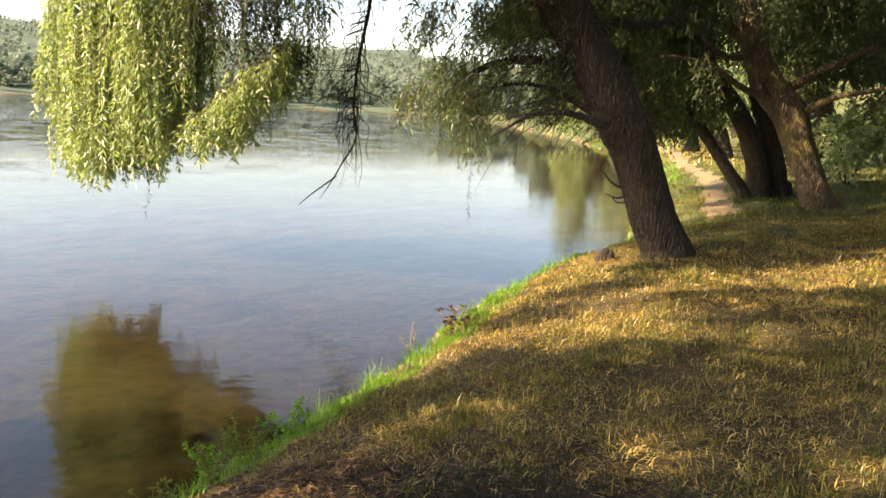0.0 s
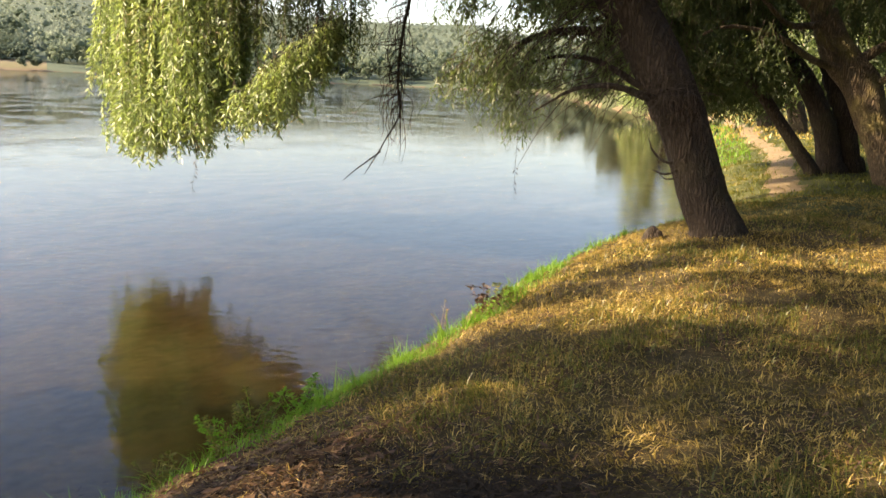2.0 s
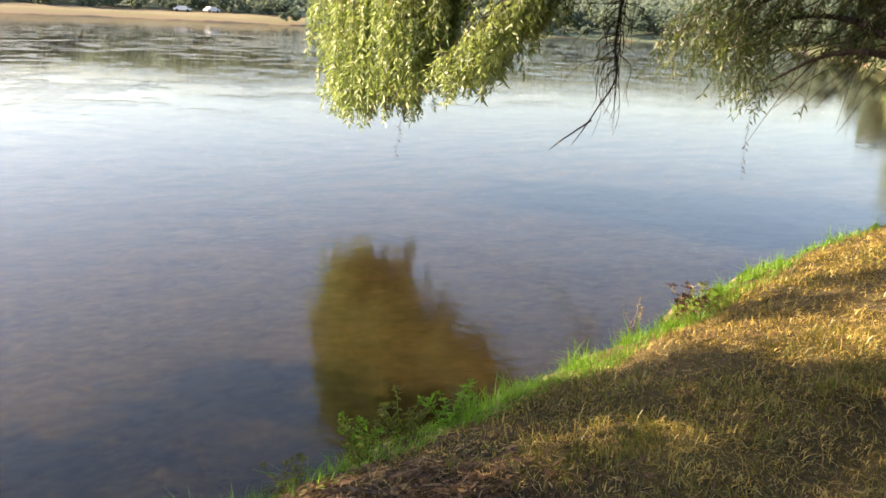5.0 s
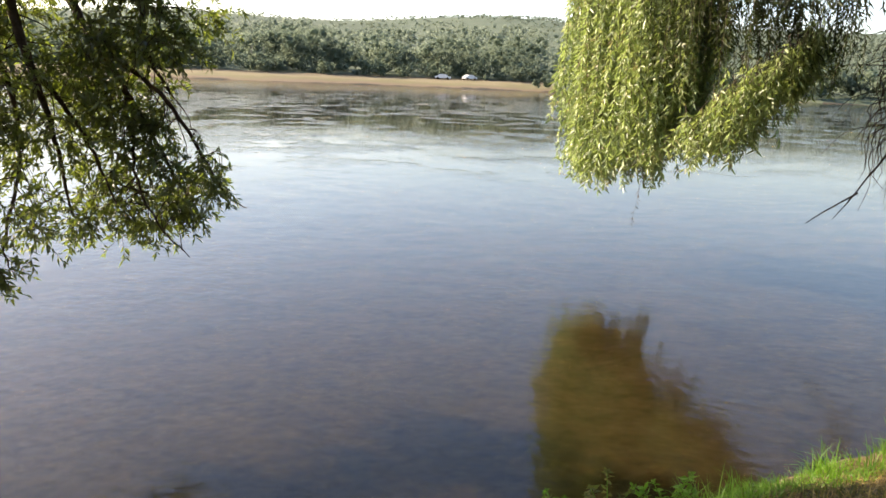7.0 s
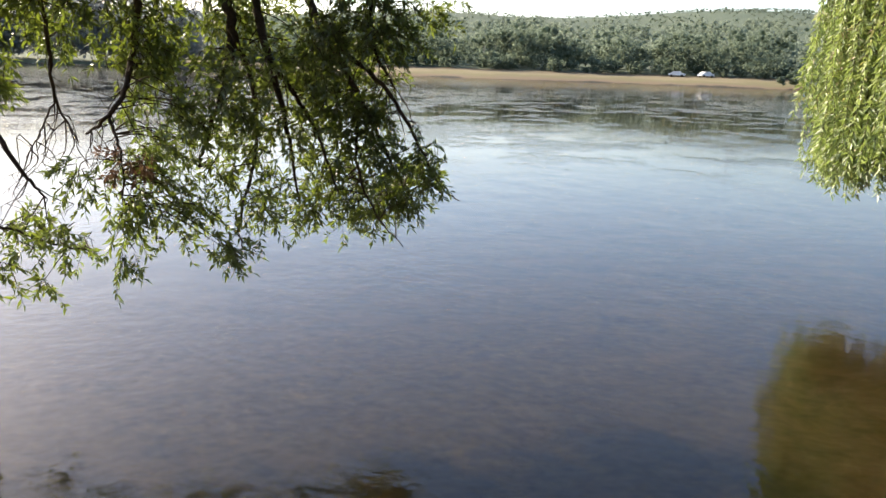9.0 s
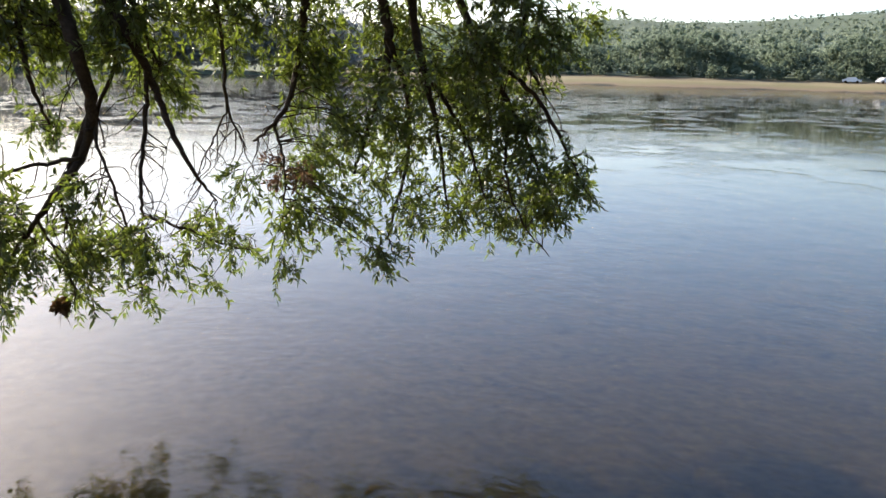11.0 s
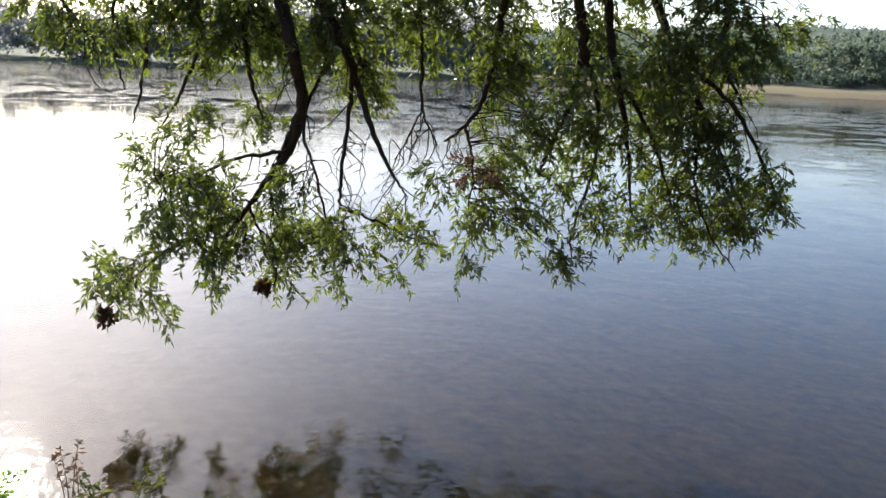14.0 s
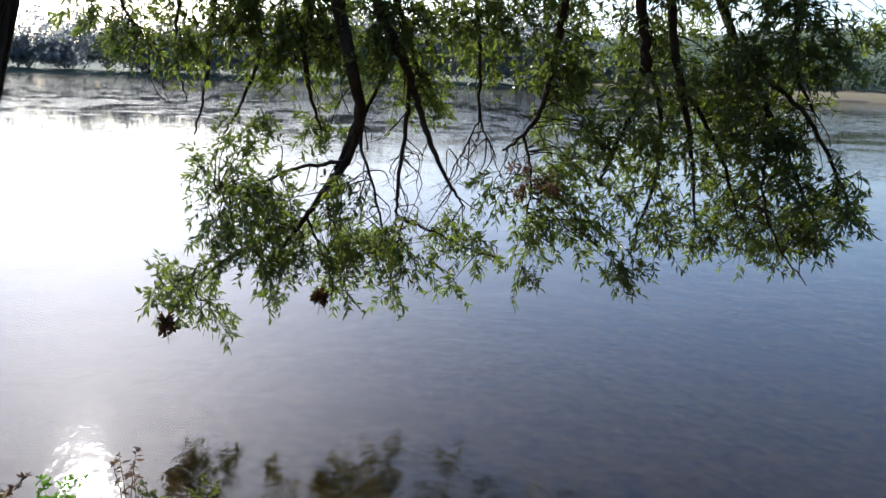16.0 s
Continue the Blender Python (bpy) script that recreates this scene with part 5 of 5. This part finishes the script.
# ---- herbs and small things on the bank ----
def herb(x, y, tall, label, mat=None, stems=7, leaf=0.05, width=0.02, spread=0.1, tip=None):
    z = float(height(np.array([x]), np.array([y]))[0])
    plant = tagged(empty("herb"), label, "plant")
    for k in range(stems):
        a = rng.random() * 6.28
        foot = np.array([x + rng.normal(0, spread * 0.25), y + rng.normal(0, spread * 0.25), z - 0.02])
        top = foot + np.array([math.cos(a) * spread, math.sin(a) * spread, tall * rng.uniform(0.65, 1.05)])
        path = smooth_path([foot, 0.5 * (foot + top) + [0, 0, 0.1 * tall], top], 8)
        v, f = tube_arrays(path, [0.003, 0.0015], 5)
        stem = part("stem", mesh_from("stem", v, f, mat or M_GREEN, True), plant)
        lv = Leaves()
        u = rng.random(16) * 0.85 + 0.15
        at = np.stack([np.interp(u * 7, np.arange(8), path[:, c]) for c in range(3)], 1)
        lv.add(at, rng.normal(size=(16, 3)) * [1, 1, 0.5] + [0, 0, 0.3], leaf * rng.uniform(0.5, 1.2, 16), width * rng.uniform(0.7, 1.2, 16))
        lv.add(np.repeat(path[-1:], 7, 0), rng.normal(size=(7, 3)) + [0, 0, 0.5], leaf * 0.5, width * 0.7)
        part("leaves", lv.mesh("leaves", tip or mat or M_GREEN), stem)
    return plant


herb(-0.38, 2.82, 0.28, "leafy green riverside herb with pale tips", M_GREEN, 11, 0.055, 0.018, 0.13, M_TUFT)
herb(-0.2, 2.95, 0.26, "low green herb by the water", M_GREEN, 9, 0.05, 0.018, 0.14)
herb(-0.56, 2.65, 0.24, "low green herb by the water", M_GREEN, 9, 0.05, 0.018, 0.14)
herb(-0.5, 2.45, 0.25, "spindly green herb with pale flower heads", M_TUFT, stems=6, leaf=0.045, width=0.014)
herb(-0.68, 2.1, 0.18, "spindly green herb with pale flower heads", M_TUFT, stems=5, leaf=0.045, width=0.014)
herb(1.0, 5.27, 0.28, "withered dark brown weed at the bank's edge", M_DEAD, 5, 0.07, 0.025, 0.12)
herb(1.12, 5.4, 0.22, "green weed beside a withered one", mat=M_TUFT, stems=6, leaf=0.05, spread=0.14)
herb(0.62, 5.3, 0.3, "thin pale weed at the water's edge", M_STRAW, 4, 0.03, 0.01, 0.14)
herb(-2.85, -1.25, 0.48, "tall reddish-brown spindly weed over the water", M_STRAW, 4, 0.05, 0.013, 0.06, M_RUSTY)
herb(-3.1, -1.68, 0.17, "low green weed on the bank", M_GREEN, 9, 0.05, 0.018, 0.16)
herb(-2.64, -1.03, 0.3, "small yellow-green weed over the water", M_TUFT, 10, 0.055, 0.018, 0.14)
herb(-3.3, -1.95, 0.11, "reddish low weed on the bank", M_DEAD, 6, 0.05, 0.02, 0.12)


def leaf_clump(place, r, label):
    """A wad of dead leaves caught on a twig."""
    lv = Leaves()
    q = in_blob(90, 0.3) * [r, r, r * 1.1]
    lv.add(np.array(place) + q, q + rng.normal(0, 0.04, q.shape) + [0, 0, -0.02], 0.045, 0.034)
    lv.add(np.repeat([place], 3, 0), rng.normal(size=(3, 3)) * [0.25, 0.25, 0.2] + [0, 0, -1.0], 0.15, 0.006)
    return tagged(new("dead_leaf_clump", lv.mesh("dead_leaf_clump", M_DEAD)), label, "dead leaves", "clumps caught on the twigs")


leaf_clump((-4.47, -0.25, 0.71), 0.055, "dark clump of dead leaves caught on a twig")
leaf_clump((-4.46, -1.24, 0.56), 0.06, "dark clump of dead leaves caught on a twig")


def old_stump(x, y):
    z = float(height(np.array([x]), np.array([y]))[0])
    pts = [(x, y, z - 0.1), (x + 0.02, y, z + 0.04), (x + 0.05, y + 0.02, z + 0.1), (x + 0.06, y + 0.02, z + 0.115)]
    me = tube("stump", pts, [0.13, 0.1, 0.07, 0.01], M_BARK, 20, 14, 0.15, 0.3, 3.0)
    return tagged(new("stump", me), "dark weathered stump beside the leaning willow", "stump")


old_stump(3.0, 7.75)

# ---- far woods ----
def woods(name, label, spots, size, cards, card, mat, lobes=12, detail=1, wide=1.0, core=0.8):
    """Crowns of uneven lobes with leaf sprays breaking their outlines."""
    ball, faces = lump(detail)
    V, F, count = [], [], 0
    lv = Leaves()
    for x, y in spots:
        z = float(height(np.array([x]), np.array([y]))[0])
        h = size * rng.choice([0.5, 0.75, 1.0, 1.25]) * rng.uniform(0.85, 1.15)
        rad = h * rng.uniform(0.32, 0.55) * wide
        for off in in_blob(lobes, 0.45) * [0.85 * rad, 0.85 * rad, 0.4 * h]:
            c = np.array([x, y, z + h * 0.46]) + off
            r = np.array([1.0, 1.0, 0.8]) * min(rad, 0.6 * h) * rng.uniform(0.26, 0.46)
            turn = rng.random(3) * 6.28
            bumps = 1 + 0.16 * np.sin(ball @ rng.normal(0, 3.2, (3, 3)) + turn).sum(1) + rng.normal(0, 0.1, len(ball))
            V.append(c + ball * bumps[:, None] * r * core)
            F.append(faces + count)
            count += len(ball)
            n = max(2, cards // lobes)
            q = unit(rng.normal(size=(n, 3)))
            face = q + rng.normal(0, 0.13, q.shape)
            way = unit(np.cross(face, rng.normal(size=q.shape)))
            lv.add(c + q * r * rng.uniform(0.8, 1.3, (n, 1)) - way * card * 0.4, way, card * rng.uniform(0.6, 1.3, n), card * 0.75, face)
    v, f = lv.arrays()
    me = mesh_from(name, np.vstack(V + [v]), np.vstack(F + [f + count]), mat, True)
    return tagged(new(name, me), label, "trees", kind="stuff")


def ring(n, r0, r1, yaw0, yaw1):
    """Spots behind the far water's edge, r0 to r1 metres from it."""
    yaw = rng.uniform(yaw0, yaw1, n)
    r = far_shore(yaw) + rng.uniform(r0, r1, n)
    yaw = np.radians(yaw)
    return np.stack([-np.sin(yaw) * r, np.cos(yaw) * r], 1)


FRONT = ring(230, 29, 62, 28, 72)
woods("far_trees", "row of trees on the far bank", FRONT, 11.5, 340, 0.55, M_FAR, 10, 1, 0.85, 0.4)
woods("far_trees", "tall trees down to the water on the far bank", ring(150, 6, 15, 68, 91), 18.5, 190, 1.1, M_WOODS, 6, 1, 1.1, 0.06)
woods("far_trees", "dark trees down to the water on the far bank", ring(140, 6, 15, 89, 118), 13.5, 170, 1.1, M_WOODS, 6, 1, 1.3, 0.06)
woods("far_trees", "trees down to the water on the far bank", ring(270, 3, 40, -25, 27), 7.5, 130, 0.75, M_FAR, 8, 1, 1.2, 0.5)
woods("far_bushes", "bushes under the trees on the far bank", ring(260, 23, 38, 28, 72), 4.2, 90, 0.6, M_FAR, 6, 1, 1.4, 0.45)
DOWN = np.stack([np.interp(np.linspace(62, 300, 130), [40, 70, 300], [14, 17, 21]) + rng.uniform(0.5, 34, 130), np.linspace(62, 300, 130)], 1)
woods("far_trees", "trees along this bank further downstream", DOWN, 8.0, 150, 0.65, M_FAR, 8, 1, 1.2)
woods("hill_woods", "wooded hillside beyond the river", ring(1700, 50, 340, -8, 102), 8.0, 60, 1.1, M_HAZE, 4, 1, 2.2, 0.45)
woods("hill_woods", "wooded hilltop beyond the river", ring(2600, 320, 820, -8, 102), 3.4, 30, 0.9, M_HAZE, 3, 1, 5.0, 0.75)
bare = Twigs()
for x, y in FRONT[:30]:
    z = float(height(np.array([x]), np.array([y]))[0])
    bare.add(np.array([(x, y, z), (x + rng.normal(0, 0.3), y, z + 2.5), (x + rng.normal(0, 0.6), y, z + 6)]), 0.12, 0.06)
tagged(new("far_trunks", bare.mesh("far_trunks", M_PALE)), "pale tree trunks on the far bank", "trunks", kind="stuff")
woods("far_bush", "round bush at the far water's edge", [(-94.6, 175.0), (-92.6, 176.8)], 3.4, 160, 0.35, M_FAR)


def far_car(x, y, turn):
    z = float(height(np.array([x]), np.array([y]))[0])
    car = tagged(empty("parked_car"), "small white car parked under the far trees", "car", "cars on the far bank")
    car.matrix_world = pose(x, y, z, 0, 0, turn)
    bm = bmesh.new()
    outline = [(-2.1, 0.35), (-2.1, 0.85), (-1.5, 0.95), (-0.9, 1.42), (0.7, 1.42), (1.3, 0.95), (2.1, 0.85), (2.1, 0.35)]
    rows = [[bm.verts.new((px, side, pz)) for px, pz in outline] for side in (-0.8, 0.8)]
    bm.faces.new(rows[0])
    bm.faces.new(rows[1][::-1])
    for i in range(8):
        bm.faces.new((rows[0][i], rows[1][i], rows[1][(i + 1) % 8], rows[0][(i + 1) % 8]))
    bmesh.ops.recalc_face_normals(bm, faces=bm.faces)
    me = bpy.data.meshes.new("body")
    bm.to_mesh(me)
    bm.free()
    me.materials.append(M_WHITE)
    part("body", me, car)
    for wx in (-1.3, 1.3):
        for wy in (-0.75, 0.75):
            v, f = tube_arrays(np.array([(wx, wy - 0.1, 0.32), (wx, wy - 0.05, 0.32), (wx, wy + 0.05, 0.32), (wx, wy + 0.1, 0.32)]), [0.05, 0.32, 0.32, 0.05], 12)
            part("wheel", mesh_from("wheel", v, f, M_DARK, True), car)
    return car


for x, y, turn in ((-126.4, 180.6, 30), (-120.7, 185.0, 75)):
    far_car(x, y, turn)


def pylon(x, y, tall):
    z = float(height(np.array([x]), np.array([y]))[0])
    mast = tagged(empty("lattice_mast"), "thin steel mast on the far hilltop", "mast")
    for dx, dy in ((-1, -1), (1, -1), (1, 1), (-1, 1)):
        v, f = tube_arrays(np.array([(x + dx * 1.6, y + dy * 1.6, z - 1), (x + dx * 0.9, y + dy * 0.9, z + tall / 2), (x + dx * 0.3, y + dy * 0.3, z + tall)]), [0.16, 0.12], 4)
        part("leg", mesh_from("leg", v, f, M_STEEL), mast)
    for k in range(6):
        h = tall * (0.15 + 0.15 * k)
        w = 1.6 - 1.3 * h / tall
        v, f = tube_arrays(np.array([(x - w, y - w, z + h), (x, y, z + h + 1.5), (x + w, y + w, z + h + 3)]), [0.1, 0.1], 4)
        part("brace", mesh_from("brace", v, f, M_STEEL), mast)
    return mast


pylon(-467, 768, 34)
